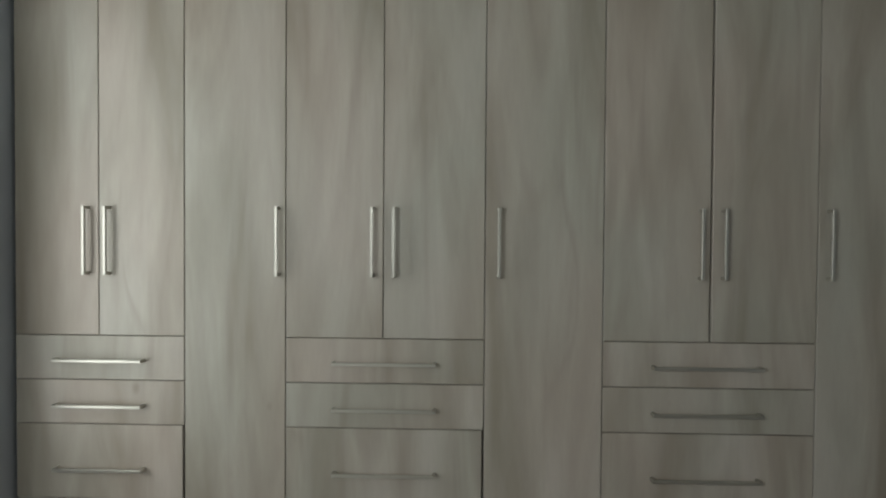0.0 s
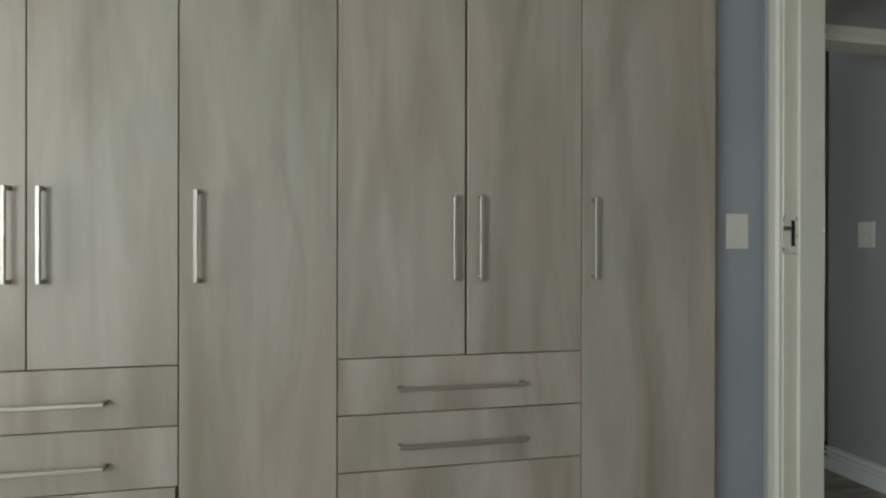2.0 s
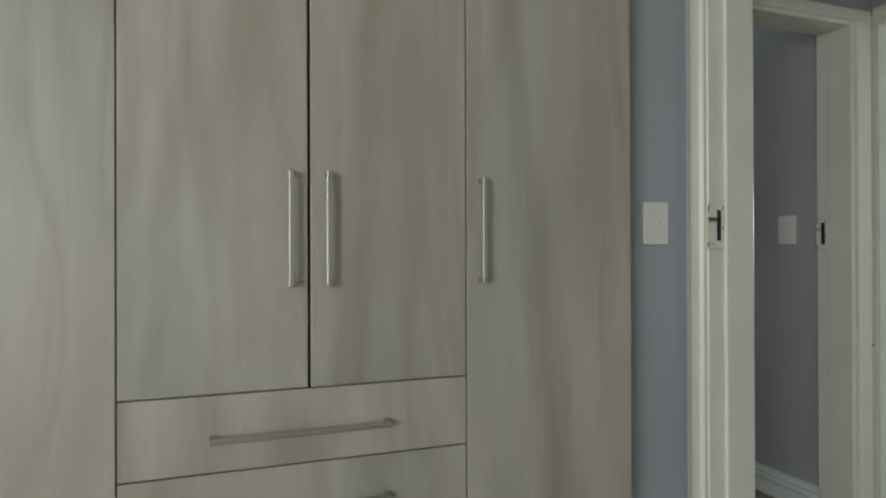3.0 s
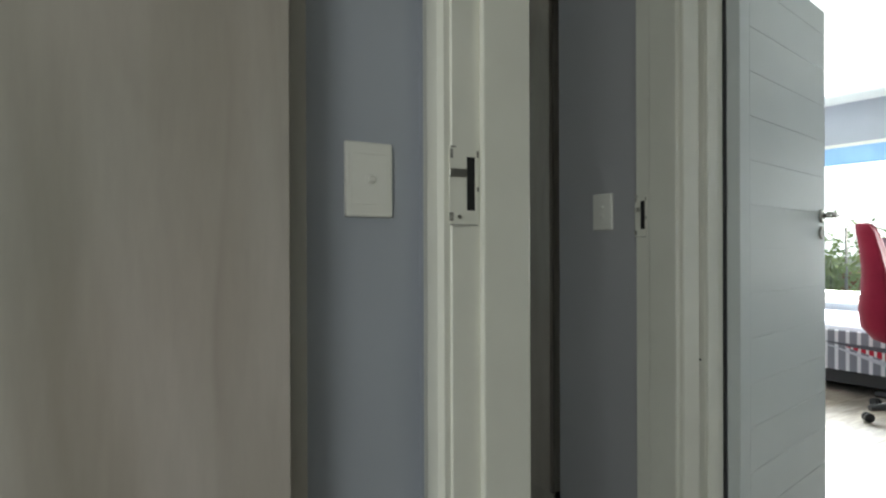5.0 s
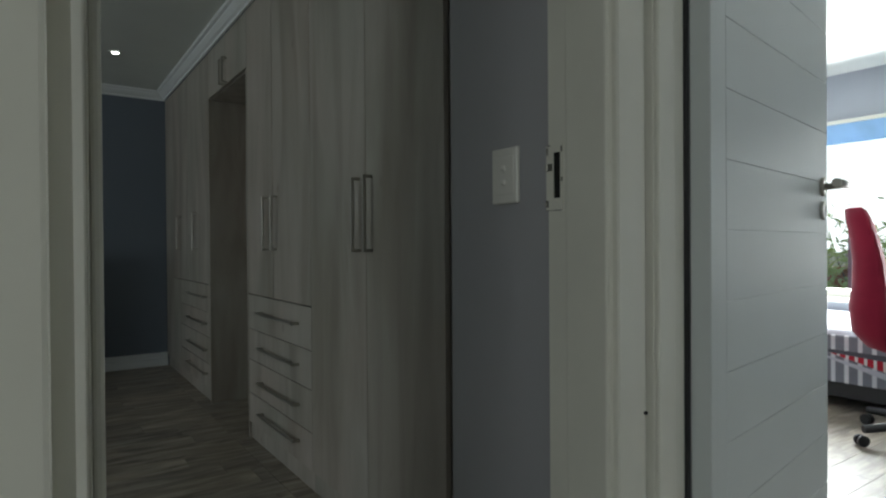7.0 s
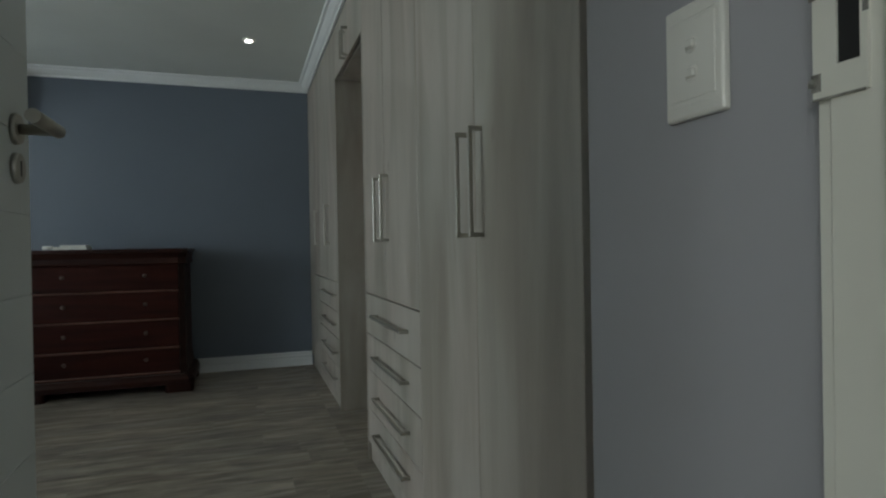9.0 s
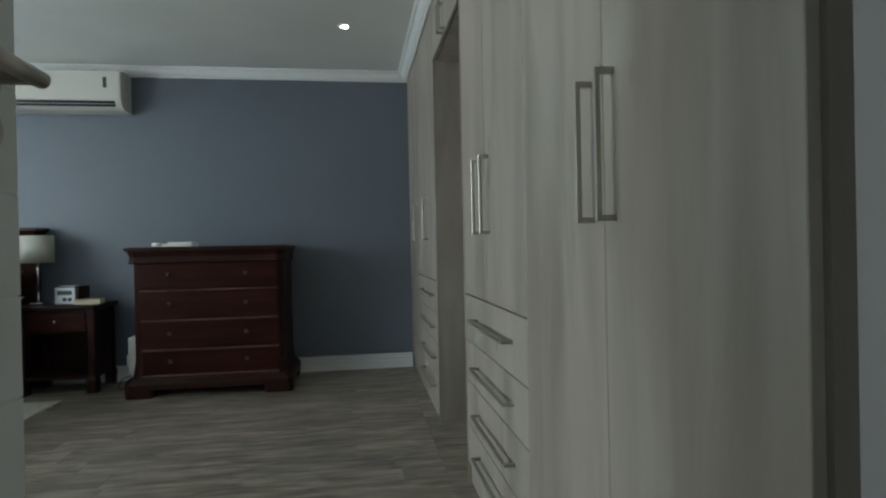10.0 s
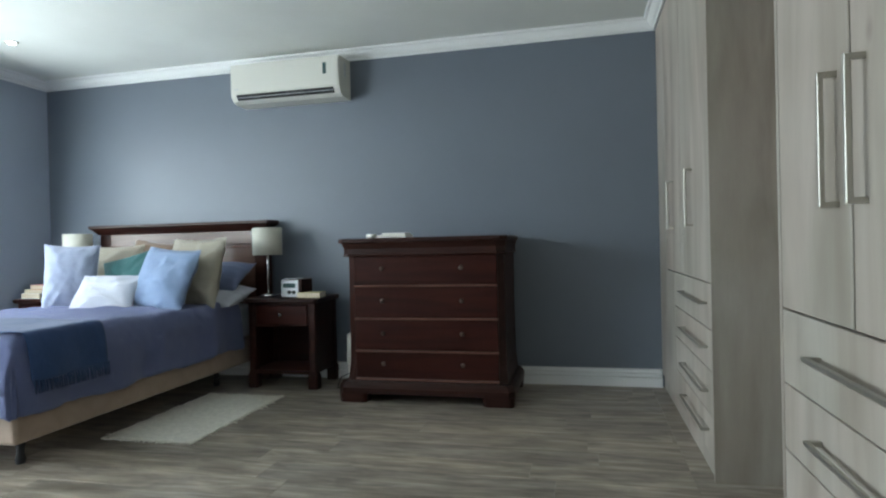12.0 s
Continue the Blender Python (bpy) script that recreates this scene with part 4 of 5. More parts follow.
# ---- lamps, clock, books ----
SHADE = cloth("white_lamp_shade_fabric", (0.52, 0.52, 0.45), 900, 4, 0.1)
BOOK_COVER = material("yellowed_book_cover", 0.7, colour=(0.45, 0.40, 0.2))[0]
PAGES = painted("book_pages", (0.62, 0.55, 0.42), 0.9, 500, 0.2, 0.08, 40)
CORAL = material("coral_book_cover", 0.6, colour=(0.5, 0.2, 0.12))[0]
SILVER = material("silver_plastic", 0.35, 0.3, (0.5, 0.52, 0.54))[0]
SCREEN = material("grey_green_display", 0.15, colour=(0.05, 0.09, 0.09))[0]


def table_lamp(at):
    l = thing("table_lamp", at, "table lamp with a white drum shade on a steel stem", "lamp", "bedside lamps")
    bm = bmesh.new()
    lathe(bm, [(0.06, 0.0), (0.06, 0.012), (0.05, 0.018), (0.012, 0.022)], sides=28)
    part("foot", bm, CHROME, l)
    bm = bmesh.new()
    tube(bm, [(0, 0, 0.02), (0, 0, 0.4)], 0.009, 12)
    part("stem", bm, CHROME, l)
    bm = bmesh.new()
    prof = [(0.103, 0.302), (0.105, 0.302), (0.105, 0.5), (0.103, 0.5)]
    rings = [[bm.verts.new((r * math.cos(a), r * math.sin(a), h)) for a in [k * math.tau / 36 for k in range(36)]] for r, h in prof]
    for i in range(4):
        r, q = rings[i], rings[(i + 1) % 4]
        for k in range(36):
            bm.faces.new((r[k], r[(k + 1) % 36], q[(k + 1) % 36], q[k])).smooth = True
    part("shade", bm, SHADE, l, "white fabric drum shade")
    bm = bmesh.new()
    for a in range(3):
        tube(bm, [(0, 0, 0.4), (0.103 * math.cos(a * 2.094), 0.103 * math.sin(a * 2.094), 0.4)], 0.002, 6)
    part("shade_spider", bm, CHROME, l)
    return l


lamp = table_lamp(pose(1.335, 7.85, 0.631))
copy_thing(lamp, pose(-0.33, 7.85, 0.631))

clock = thing("clock_radio", pose(1.56, 7.76, 0.631, 0, 0, -8), "silver-fronted clock radio on the nightstand", "clock radio")
part("case", boxes((-0.07, 0.09, 0.0, 0.14, 0.004, 0.128), bevel=0.006, seg=2), MAHOGANY, clock)
part("front_panel", boxes((-0.074, 0.07, -0.012, 0.0, 0.004, 0.122), bevel=0.004, seg=2), SILVER, clock, "silver front panel")
part("display", boxes((-0.055, 0.05, -0.0135, -0.012, 0.068, 0.1), bevel=0.0006), SCREEN, clock, "dark display")
for x in (-0.002, 0.036):
    bm = bmesh.new()
    lathe(bm, [(0.014, -0.012), (0.014, -0.02), (0.011, -0.022)], (x, 0.036), 18, "y")
    part("dial", bm, BLACK_PLASTIC, clock)
part("top_panel", boxes((-0.05, 0.066, -0.006, 0.06, 0.128, 0.134), bevel=0.002), SILVER, clock, "silver button panel")
part("foot_rail", boxes((-0.068, 0.064, -0.009, -0.004, 0.0, 0.004)), BLACK_PLASTIC, clock)
part("snooze_button", boxes((-0.03, 0.04, 0.006, 0.026, 0.134, 0.138), bevel=0.001), BLACK_PLASTIC, clock)


def book(at, w, d, h, cover, label):
    b = thing("book", at, label, "book")
    part("pages", boxes((0.003, w - 0.003, 0.003, d - 0.003, 0.003, h - 0.003)), PAGES, b)
    part("cover", boxes((0, w, 0, d, 0, 0.003), (0, w, 0, d, h - 0.003, h), (0, w, d - 0.003, d, 0.003, h - 0.003)), cover, b)
    return b


book(pose(1.635, 7.7, 0.631, 0, 0, 6), 0.17, 0.12, 0.035, BOOK_COVER, "yellow-covered book lying on the nightstand")
book(pose(-0.76, 7.72, 0.631, 0, 0, -5), 0.2, 0.14, 0.04, PLASTIC, "pale book at the bottom of a small pile")
book(pose(-0.74, 7.73, 0.672, 0, 0, 4), 0.18, 0.13, 0.03, BOOK_COVER, "yellowish book in a small pile")
book(pose(-0.68, 7.73, 0.703, 0, 0, -8), 0.16, 0.12, 0.035, CORAL, "coral-covered book on top of a pile")
bag = thing("paper_packet", pose(2.2, 7.6, 1.028), "flat white packet lying on the chest of drawers", "packet")
part("packet", boxes((0.06, 0.27, 0.0, 0.16, 0, 0.022), (0.1, 0.26, 0.01, 0.15, 0.022, 0.034), bevel=0.004, seg=2), PLASTIC, bag)
part("tube", tube(bmesh.new(), [(0.0, 0.01, 0.016), (0.06, 0.0, 0.016)], 0.014, 12), PLASTIC, bag)

heater = thing("wall_heater", pose(1.93, 7.86, 0), "white plastic appliance standing on the floor behind the chest", "appliance")
part("body", boxes((0, 0.085, 0, 0.16, 0.03, 0.36), bevel=0.012, seg=2), AC_PLASTIC, heater)
part("foot", boxes((0.005, 0.08, 0.01, 0.15, 0.0, 0.03)), BLACK_PLASTIC, heater)
part("cord", tube(bmesh.new(), [(0.02, 0.0, 0.08), (-0.03, -0.04, 0.06), (-0.05, -0.05, 0.006), (-0.02, -0.12, 0.006), (0.05, -0.1, 0.006)], 0.004, 6), BLACK_PLASTIC, heater)
sock = thing("power_socket", pose(1.9, 8.056, 0.14), "white power socket at skirting height", "socket")
part("plate", boxes((-0.05, 0.05, -0.006, 0.0, -0.03, 0.06), bevel=0.003), PLASTIC, sock)

# rug
bm = bmesh.new()
nx, ny = 24, 60
g = [[bm.verts.new((0.54 * i / nx + (0.007 * noise.noise((j * 0.9, 1.3 * (i > nx / 2), 3)) + 0.012 * noise.noise((j * 0.21, 1.3 * (i > nx / 2), 6))) * abs(i / nx * 2 - 1), 0.92 * j / ny + 0.022 * noise.noise((i * 0.8, 5.0 * (j > ny / 2), 8)) * abs(j / ny * 2 - 1), 0.008 + 0.003 * noise.noise((i * 0.5, j * 0.5, 1)))) for j in range(ny + 1)] for i in range(nx + 1)]
for i in range(nx):
    for j in range(ny):
        bm.faces.new((g[i][j], g[i + 1][j], g[i + 1][j + 1], g[i][j + 1])).smooth = True
rug = new("rug", mesh_of("rug", bm, CREAM))
rug.matrix_basis = pose(1.1, 6.54, 0.001, 0, 0, 0)
tagged(rug, "small cream woven rug with ragged edges beside the bed", "rug")
so = rug.modifiers.new("thickness", "SOLIDIFY")
so.thickness, so.offset = 0.007, -1
bm = bmesh.new()
for k in range(46):
    x = 0.54 * k / 45
    for y, s in ((0.0, -1), (0.92, 1)):
        tube(bm, [(x, y, 0.005), (x + random.uniform(-0.01, 0.01), y + s * random.uniform(0.012, 0.03), 0.004)], 0.0035, 5)
for k in range(12):
    y, s = random.uniform(0, 0.92), random.choice((0, 1))
    tube(bm, [(0.54 * s, y, 0.005), (0.54 * s + (2 * s - 1) * random.uniform(0.01, 0.035), y + random.uniform(-0.01, 0.01), 0.004)], 0.003, 5)
tagged(part("fringe", bm, CREAM, rug), kind="stuff")

# air conditioner
ac = thing("air_conditioner", pose(1.065, 7.86, 2.05), "white wall-mounted split air conditioner under the cornice", "air conditioner")
bm = bmesh.new()
side = [(0.212, 0.012), (0.07, 0.012), (0.03, 0.026), (0.004, 0.058), (0.0, 0.08), (0.0, 0.27), (0.02, 0.295), (0.138, 0.3), (0.212, 0.3)]
r0 = [bm.verts.new((0.0, y, z)) for y, z in side]
r1 = [bm.verts.new((0.86, y, z)) for y, z in side]
for k in range(len(side)):
    bm.faces.new((r0[k], r0[(k + 1) % len(side)], r1[(k + 1) % len(side)], r1[k]))
bm.faces.new(r0[::-1]), bm.faces.new(r1)
part("shell", bm, AC_PLASTIC, ac)
part("front_panel", boxes((0.004, 0.856, -0.006, 0.0, 0.076, 0.29), bevel=0.004), AC_PLASTIC, ac)
part("display_strip", boxes((0.738, 0.765, -0.008, -0.006, 0.165, 0.245), bevel=0.0008), SCREEN, ac, "dark glass display strip")


def prism(x0, x1, pts):
    """A straight bar with the outline pts (y, z) from x0 to x1."""
    bm = bmesh.new()
    p = [bm.verts.new((x0, y, z)) for y, z in pts]
    q = [bm.verts.new((x1, y, z)) for y, z in pts]
    for k in range(len(pts)):
        bm.faces.new((p[k], p[k - 1], q[k - 1], q[k]))
    bm.faces.new(p), bm.faces.new(q[::-1])
    bmesh.ops.recalc_face_normals(bm, faces=bm.faces)
    return bm


part("air_outlet", prism(0.045, 0.815, [(-0.0015, 0.07), (0.001, 0.0575), (0.0225, 0.031), (0.03, 0.04), (0.012, 0.07)]), DARK, ac)
part("louvre", prism(0.05, 0.81, [(0.004, 0.05), (0.0065, 0.047), (0.0105, 0.05), (0.008, 0.053)]), SILVER, ac)
part("side_grille", boxes((0.8605, 0.863, 0.09, 0.12, 0.16, 0.26)), SILVER, ac)
part("badge", boxes((0.03, 0.065, -0.0075, -0.006, 0.105, 0.112)), SILVER, ac)


def downlight(x, y):
    d = thing("downlight", pose(x, y, CEIL), "small round recessed ceiling downlight, switched on", "downlight", "ceiling downlights")
    bm = bmesh.new()
    lathe(bm, [(0.045, 0.0), (0.044, -0.006), (0.03, -0.006)], sides=28)
    part("rim", bm, PLASTIC, d)
    bm = bmesh.new()
    lathe(bm, [(0.023, -0.0062), (0.022, -0.009)], sides=24)
    part("bulb", bm, GLOW, d)


GLOW = material("downlight_glow", 0.5)[0]
gb = GLOW.node_tree.nodes["Principled BSDF"]
gb.inputs["Emission Color"].default_value, gb.inputs["Emission Strength"].default_value = (1.0, 0.97, 0.92, 1), 25.0
for x, y in ((3.584, 7.04), (-0.18, 7.2)):
    downlight(x, y)

# ---- study ----
RED = cloth("red_chair_fabric", (0.24, 0.012, 0.035), 500, 6, 0.15)
BLIND = cloth("blue_roller_blind", (0.28, 0.46, 0.72), 500, 4, 0.05)


def stripes(name, a, b, width, axis=1):
    m, n, l, bs = material(name, 0.9, spec=0.1)
    tc = n.new("ShaderNodeTexCoord")
    sp = n.new("ShaderNodeSeparateXYZ")
    l.new(tc.outputs["Object"], sp.inputs[0])
    mu = n.new("ShaderNodeMath")
    mu.operation = "MULTIPLY"
    mu.inputs[1].default_value = math.tau / width
    l.new(sp.outputs[axis], mu.inputs[0])
    si = n.new("ShaderNodeMath")
    si.operation = "SINE"
    l.new(mu.outputs[0], si.inputs[0])
    l.new(ramp(n, l, si.outputs[0], [(0.4, a), (0.6, b)]), bs.inputs["Base Color"])
    v = coords(n, l, (1, 1, 1))
    bump(n, l, bs, noise_tex(n, l, v, 9, 3), 0.3, 0.02)
    return m


STRIPE = stripes("grey_white_striped_cotton", (0.20, 0.21, 0.24), (0.62, 0.63, 0.66), 0.075)
RED_STRIPE = stripes("red_white_striped_print", (0.42, 0.03, 0.05), (0.7, 0.68, 0.66), 0.05)
day = thing("daybed", pose(7.9, 3.9, 0), "daybed with a grey and white striped cover under the window", "daybed")
part("frame", boxes((-0.56, 0.58, -1.2, 1.2, 0.06, 0.2), bevel=0.01), BLACK_PLASTIC, day)
part("mattress", boxes((-0.6, 0.6, -1.22, 1.22, 0.28, 0.5), bevel=0.05, seg=4), SHEET, day, "white sheeted mattress")
part("cover", boxes((-0.625, -0.602, -1.25, 1.25, 0.17, 0.47), bevel=0.008, seg=2), STRIPE, day, "grey and white striped side cover")
for y in (-1.1, 1.1):
    for x in (-0.5, 0.5):
        part("leg", boxes((x - 0.03, x + 0.03, y - 0.03, y + 0.03, 0.0, 0.06)), BLACK_PLASTIC, day)


def sail(x, corners):
    """A thin triangular print on the cover; corners are (y, z)."""
    bm = bmesh.new()
    f = [bm.verts.new((x, y, z)) for y, z in corners]
    k = [bm.verts.new((x + 0.002, y, z)) for y, z in corners]
    bm.faces.new(f), bm.faces.new(k[::-1])
    for p in range(3):
        q = (p + 1) % 3
        bm.faces.new((f[p], f[q], k[q], k[p]))
    return bm


GREY_PRINT = cloth("dark_grey_print", (0.08, 0.085, 0.1), 500, 6, 0.1)
part("printed_sail", sail(-0.628, ((0.3, 0.38), (-0.35, 0.37), (-0.35, 0.3))), GREY_PRINT, day, "dark grey printed sail")
part("printed_stripes", sail(-0.631, ((0.12, 0.355), (-0.33, 0.33), (-0.33, 0.24))), RED_STRIPE, day, "red and white striped printed sail")
part("printed_hull", sail(-0.6345, ((0.3, 0.37), (-0.3, 0.245), (-0.3, 0.2))), SHEET, day, "white printed boat hull")

chair = thing("office_chair", pose(6.945, 3.357, 0, 0, 0, 197), "red high-backed office chair with a black five-star base", "office chair")


def shell(bm, rows):
    """A padded back or seat: rows of (height, centre y, half width, thickness) joined as a rounded slab."""
    rings = []
    for z, y, hw, t in rows:
        ring = []
        for k in range(16):
            a = k * math.tau / 16
            c, s = math.cos(a), math.sin(a)
            ring.append(bm.verts.new((math.copysign(abs(c) ** 0.5, c) * hw, y + math.copysign(abs(s) ** 0.7, s) * t + 0.05 * (c * c), z)))
        rings.append(ring)
    for r, q in zip(rings, rings[1:]):
        for k in range(16):
            bm.faces.new((r[k], r[(k + 1) % 16], q[(k + 1) % 16], q[k])).smooth = True
    bm.faces.new(rings[0][::-1])
    bm.faces.new(rings[-1])
    return bm


part("backrest", shell(bmesh.new(), [(0.48, -0.24, 0.17, 0.02), (0.5, -0.265, 0.2, 0.05), (0.58, -0.3, 0.235, 0.082), (0.7, -0.31, 0.24, 0.086), (0.82, -0.305, 0.235, 0.076), (0.95, -0.312, 0.22, 0.066), (1.08, -0.335, 0.2, 0.056), (1.18, -0.36, 0.18, 0.05), (1.235, -0.378, 0.15, 0.036), (1.245, -0.38, 0.1, 0.012)]), RED, chair, "red fabric high backrest")
part("seat", boxes((-0.24, 0.24, -0.22, 0.26, 0.44, 0.52), bevel=0.035, seg=3), BLACK_PLASTIC, chair, "black padded seat")
for s in (-1, 1):
    bm = bmesh.new()
    tube(bm, [(s * 0.22, 0.0, 0.46), (s * 0.29, 0.0, 0.47), (s * 0.3, 0.0, 0.6), (s * 0.3, -0.02, 0.76)], 0.014, 10)
    a = part("armrest", bm, BLACK_PLASTIC, chair)
    part("arm_pad", boxes((s * 0.3 - 0.035, s * 0.3 + 0.035, -0.16, 0.13, 0.76, 0.785), bevel=0.01, seg=2), BLACK_PLASTIC, a)
bm = bmesh.new()
tube(bm, [(0, 0, 0.1), (0, 0, 0.44)], 0.026, 14)
part("gas_column", bm, BLACK_PLASTIC, chair)
for k in range(5):
    a = k * math.tau / 5 + -0.94
    c, s = math.cos(a), math.sin(a)
    bm = bmesh.new()
    tube(bm, [(0.02 * c, 0.02 * s, 0.125), (0.39 * c, 0.39 * s, 0.085)], [0.03, 0.02], 10)
    arm = part("base_arm", bm, BLACK_PLASTIC, chair)
    bm = bmesh.new()
    for o in (-0.014, 0.014):
        cx, cy = 0.4 * c - s * o, 0.4 * s + c * o
        tube(bm, [(cx + s * 0.009, cy - c * 0.009, 0.029), (cx - s * 0.009, cy + c * 0.009, 0.029)], 0.0285, 14)
    part("caster", bm, BLACK_PLASTIC, arm)

win = thing("window_1", pose(8.55, 3.85, 0), "wide white-framed study window with a half-raised blue blind", "window", kind="structure")
GLASS = material("window_glass", 0.0, colour=(1, 1, 1))[0]
GLASS.node_tree.nodes["Principled BSDF"].inputs["Transmission Weight"].default_value = 1.0
part("window_frame", boxes((0.03, 0.09, -1.65, 1.65, 0.6, 0.66), (0.03, 0.09, -1.65, 1.65, 1.98, 2.03), (0.03, 0.09, -1.65, -1.6, 0.66, 1.98), (0.03, 0.09, 1.6, 1.65, 0.66, 1.98)), TRIM_WHITE, win)
for y0, y1 in ((-1.6, 0.0), (0.0, 1.6)):
    p = part("pane", boxes((0.056, 0.06, y0, y1, 0.66, 1.98)), GLASS, win)
    p.visible_shadow = False
part("window_sill", boxes((-0.04, 0.03, -1.7, 1.7, 0.56, 0.6), bevel=0.006), TRIM_WHITE, win)
blind = part("roller_blind", boxes((-0.012, -0.009, -1.68, 1.68, 1.87, 2.02)), BLIND, win, "blue roller blind, mostly raised")
part("bottom_bar", boxes((-0.02, -0.002, -1.68, 1.68, 1.855, 1.87), bevel=0.004), BLIND, blind)
part("head_rail", boxes((-0.03, 0.0, -1.7, 1.7, 2.02, 2.05), bevel=0.004), TRIM_WHITE, win)

# ---- outside ----
GRASS = grained("garden_lawn", (1, 1, 1), (0.05, 0.07, 0.025), (0.08, 0.11, 0.04), (0.12, 0.15, 0.06), (0.10, 0.075, 0.045), 0.9, 40, 1.5, 0.4)
BRICK = painted("terracotta_garden_wall", (0.36, 0.14, 0.07), 0.85, 60, 0.4, 0.2, 4)
LEAF = grained("shrub_leaf", (1, 1, 1), (0.11, 0.16, 0.06), (0.16, 0.22, 0.09), (0.21, 0.28, 0.13), (0.08, 0.12, 0.05), 0.6, 8, 2, 0.1)
thin = LEAF.node_tree.nodes.new("ShaderNodeBsdfTranslucent")
thin.inputs["Color"].default_value = (0.45, 0.58, 0.22, 1)
both = LEAF.node_tree.nodes.new("ShaderNodeMixShader")
both.inputs[0].default_value = 0.65
LEAF.node_tree.links.new(LEAF.node_tree.nodes["Principled BSDF"].outputs[0], both.inputs[1])
LEAF.node_tree.links.new(thin.outputs[0], both.inputs[2])
LEAF.node_tree.links.new(both.outputs[0], LEAF.node_tree.nodes["Material Output"].inputs["Surface"])
BARK = grained("shrub_bark", (4, 4, 1), (0.06, 0.045, 0.03), (0.1, 0.075, 0.05), (0.14, 0.11, 0.08), (0.05, 0.035, 0.025), 0.9, 20, 3, 0.4)
PINK = cloth("pink_cloth", (0.62, 0.3, 0.4), 500, 7, 0.3)
structure("ground", boxes((8.71, 400, -300, 300, -0.3, -0.15), (-300, -0.99, -300, 300, -0.3, -0.15), (-0.99, 8.71, 8.23, 300, -0.3, -0.15), (-0.99, 8.71, -300, -2.86, -0.3, -0.15)), GRASS, "garden lawn outside the house", "ground")
HAZE = material("bright_hazy_sky", 1.0)[0]
hz = HAZE.node_tree.nodes["Principled BSDF"]
hz.inputs["Base Color"].default_value = (0, 0, 0, 1)
hz.inputs["Emission Color"].default_value, hz.inputs["Emission Strength"].default_value = (0.95, 0.99, 1.0, 1), 5.0
structure("backdrop", boxes((80, 80.5, -60, 160, -0.15, 50)), HAZE, "bright hazy sky beyond the garden", "backdrop")
gw = thing("garden_wall", pose(13.5, 6.4, -0.15), "low terracotta garden wall behind the shrubs", "garden wall")
part("wall", boxes((0, 0.22, -6, 6, 0, 0.75)), BRICK, gw)
part("coping", boxes((-0.03, 0.25, -6, 6, 0.75, 0.81), bevel=0.01), BRICK, gw)


def shrub(at, height, spread, count, label, seed):
    rnd = random.Random(seed)
    s = thing("shrub", at, label, "shrub", "garden shrubs")
    bm = bmesh.new()
    tips = []
    for k in range(9):
        a, r = rnd.uniform(0, math.tau), rnd.uniform(0.3, 1) * spread
        top = Vector((r * math.cos(a), r * math.sin(a), height * rnd.uniform(0.55, 1.0)))
        mid = top * 0.5 + Vector((rnd.uniform(-0.1, 0.1), rnd.uniform(-0.1, 0.1), 0.1))
        tube(bm, [(0, 0, 0), mid, top], [0.02, 0.01, 0.004], 6)
        tips += [top, mid.lerp(top, 0.5), mid]
    part("stem", bm, BARK, s)
    bm = bmesh.new()
    for k in range(count):
        p = rnd.choice(tips) + Vector([rnd.gauss(0, 0.16 * spread + 0.05) for _ in range(3)])
        d = Vector([rnd.gauss(0, 1) for _ in range(3)]).normalized()
        e = d.orthogonal().normalized()
        f = d.cross(e)
        ln, wd = rnd.uniform(0.05, 0.11), rnd.uniform(0.018, 0.035)
        q = [bm.verts.new(v) for v in (p - d * ln, p + e * wd, p + d * ln + f * 0.01, p - e * wd)]
        bm.faces.new(q)
    part("crown", bm, LEAF, s)
    return s


shrub(pose(11.4, 6.25, -0.15), 1.15, 0.6, 1500, "leafy green shrub outside the study window", 1)
shrub(pose(13.0, 5.9, -0.15), 1.7, 0.8, 420, "tall loose green shrub in the garden", 2)
shrub(pose(13.2, 8.2, -0.15), 1.6, 1.1, 1500, "broad green shrub by the garden wall", 3)
line = thing("laundry", pose(11.4, 4.9, -0.15), "pink cloth hanging on a garden line", "laundry")
part("post", tube(bmesh.new(), [(0, -0.7, 0), (0, -0.7, 1.5)], 0.02, 10), STEEL, line)
part("post", tube(bmesh.new(), [(0, 0.9, 0), (0, 0.9, 1.5)], 0.02, 10), STEEL, line)
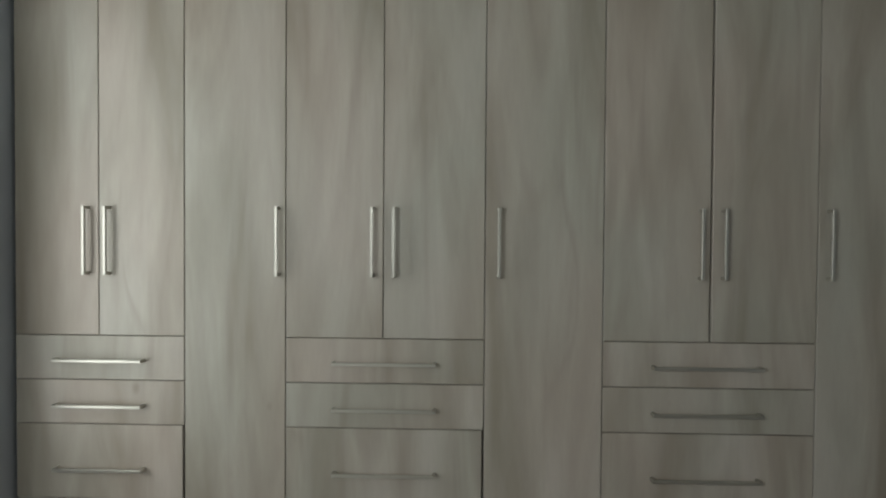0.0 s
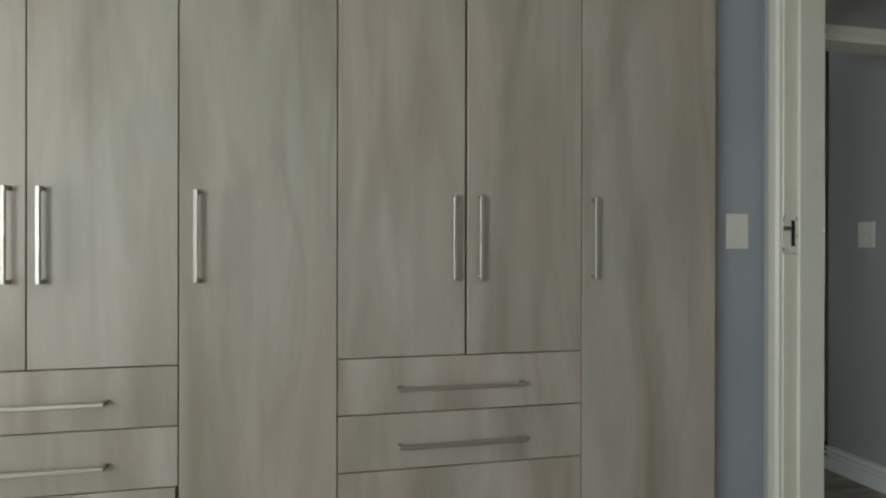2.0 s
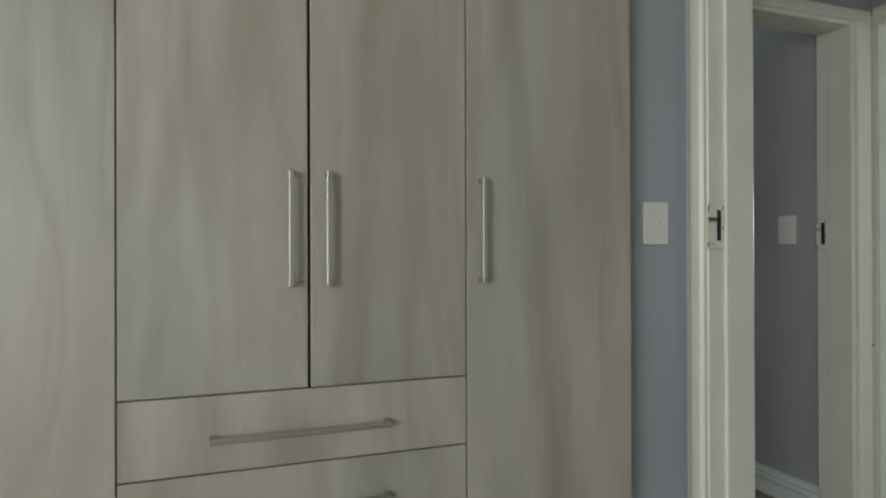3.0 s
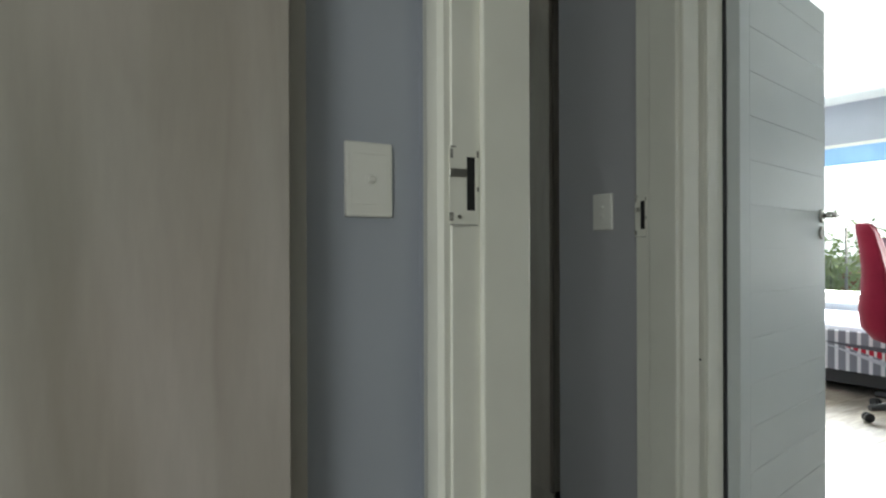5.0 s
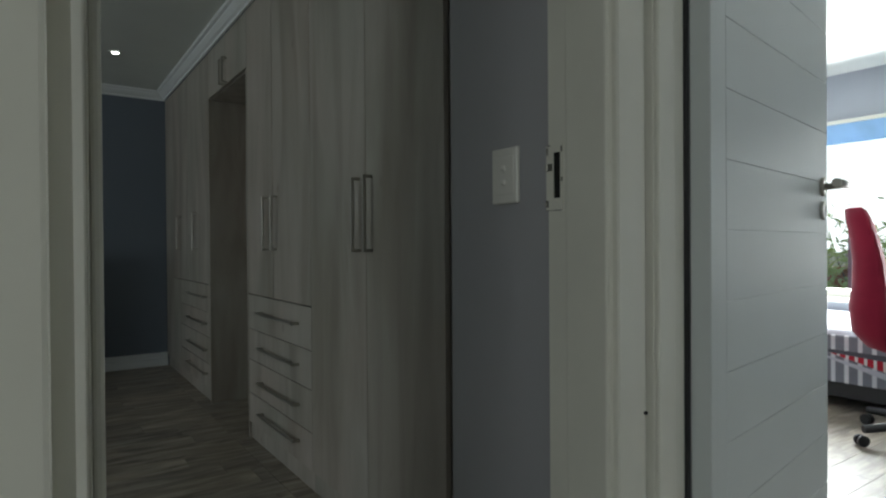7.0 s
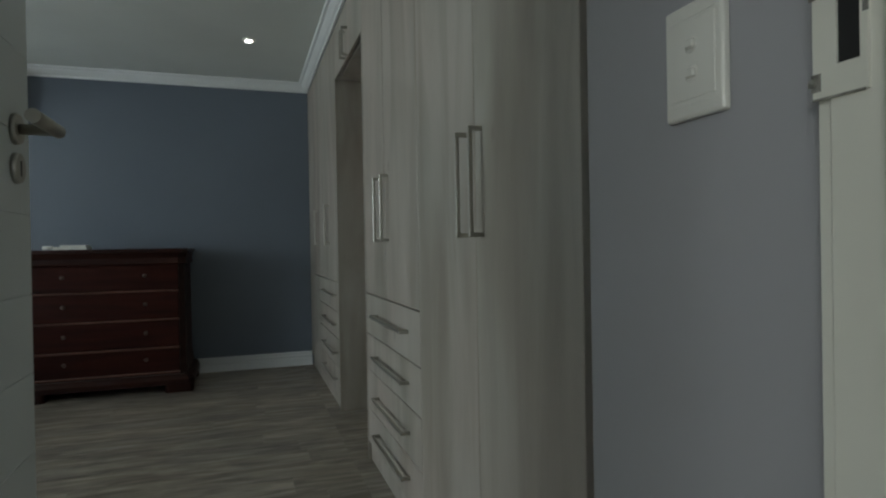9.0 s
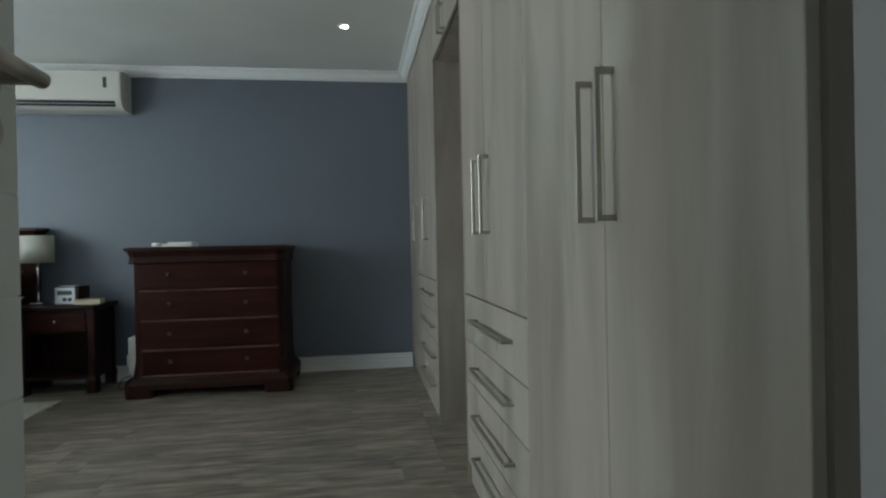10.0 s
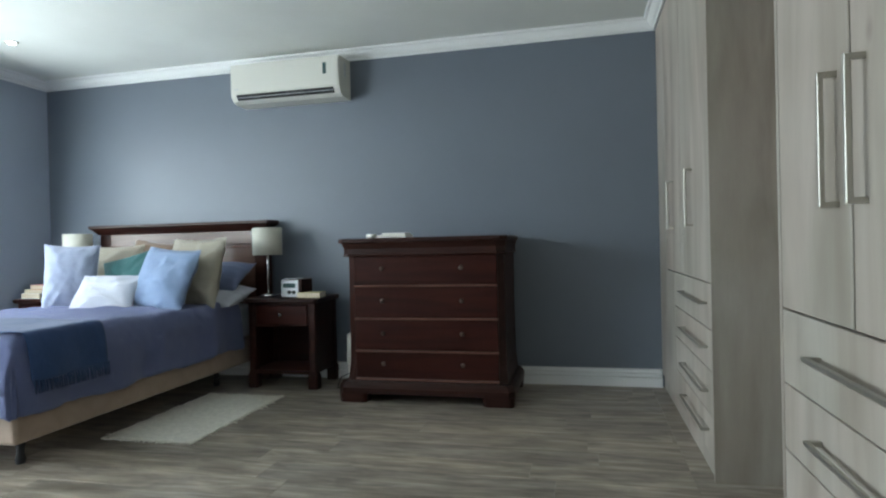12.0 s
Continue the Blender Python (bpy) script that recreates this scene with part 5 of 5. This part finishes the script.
part("cord", tube(bmesh.new(), [(0, -0.7, 1.45), (0, 0.1, 1.4), (0, 0.9, 1.45)], 0.004, 6), STEEL, line)
part("cloth", boxes((-0.006, 0.006, 0.32, 0.6, 0.6, 1.36), bevel=0.003), PINK, line)

# ---- floor planks ----
FLOOR = bpy.data.objects["floor"]
PLANK_W, PLANK_L = 0.178, 1.26


def plank_mesh(length, width):
    return mesh_of("plank", boxes((0.0004, length - 0.0004, 0.0004, width - 0.0004, -0.0115, 0.0), bevel=0.0006), FLOOR_OAK)


def clipped(x0, x1, y0, y1):
    """Rows of planks that fill a rectangle, staggered: (x, y, length, width)."""
    rnd = random.Random(int(x0 * 100 + y0 * 10))
    y, row = y0, 0
    while y < y1 - 0.004:
        w = min(PLANK_W, y1 - y)
        x, length = x0, PLANK_L * rnd.uniform(0.2, 1.0)
        while x < x1 - 0.004:
            length = min(length, x1 - x)
            yield x, y, length, w
            x, length = x + length, PLANK_L
        y, row = y + w, row + 1


full = plank_mesh(PLANK_L, PLANK_W)
for area in ((-0.83, 4.0, 3.36, 8.075), (3.12, 4.06, 0.9, 3.0), (4.2, 8.55, 1.6, 5.7)):
    for x, y, ln, w in clipped(*area):
        whole = abs(ln - PLANK_L) < 1e-6 and abs(w - PLANK_W) < 1e-6
        ob = new("plank", full if whole else plank_mesh(ln, w))
        ob.parent = FLOOR
        ob.location = (x, y, 0)
rest = bmesh.new()
for x0, x1, y0, y1 in ((-0.77, 2.955, -1.7, 2.7), (3.12, 4.06, -2.7, 0.9), (2.955, 3.12, 1.875, 2.735), (3.12, 4.06, 3.0, 3.175), (3.12, 4.0, 3.175, 3.36), (4.0, 4.68, 3.565, 8.075), (4.06, 4.2, 2.14, 3.01), (4.2, 8.55, 0.9, 1.6), (4.2, 4.8, 3.0, 3.18)):
    for x, y, ln, w in clipped(x0, x1, y0, y1):
        box(rest, x + 0.0008, x + ln - 0.0008, y + 0.0008, y + w - 0.0008, -0.0115, 0.0)
tagged(part("planks", rest, FLOOR_OAK, FLOOR), kind="stuff")
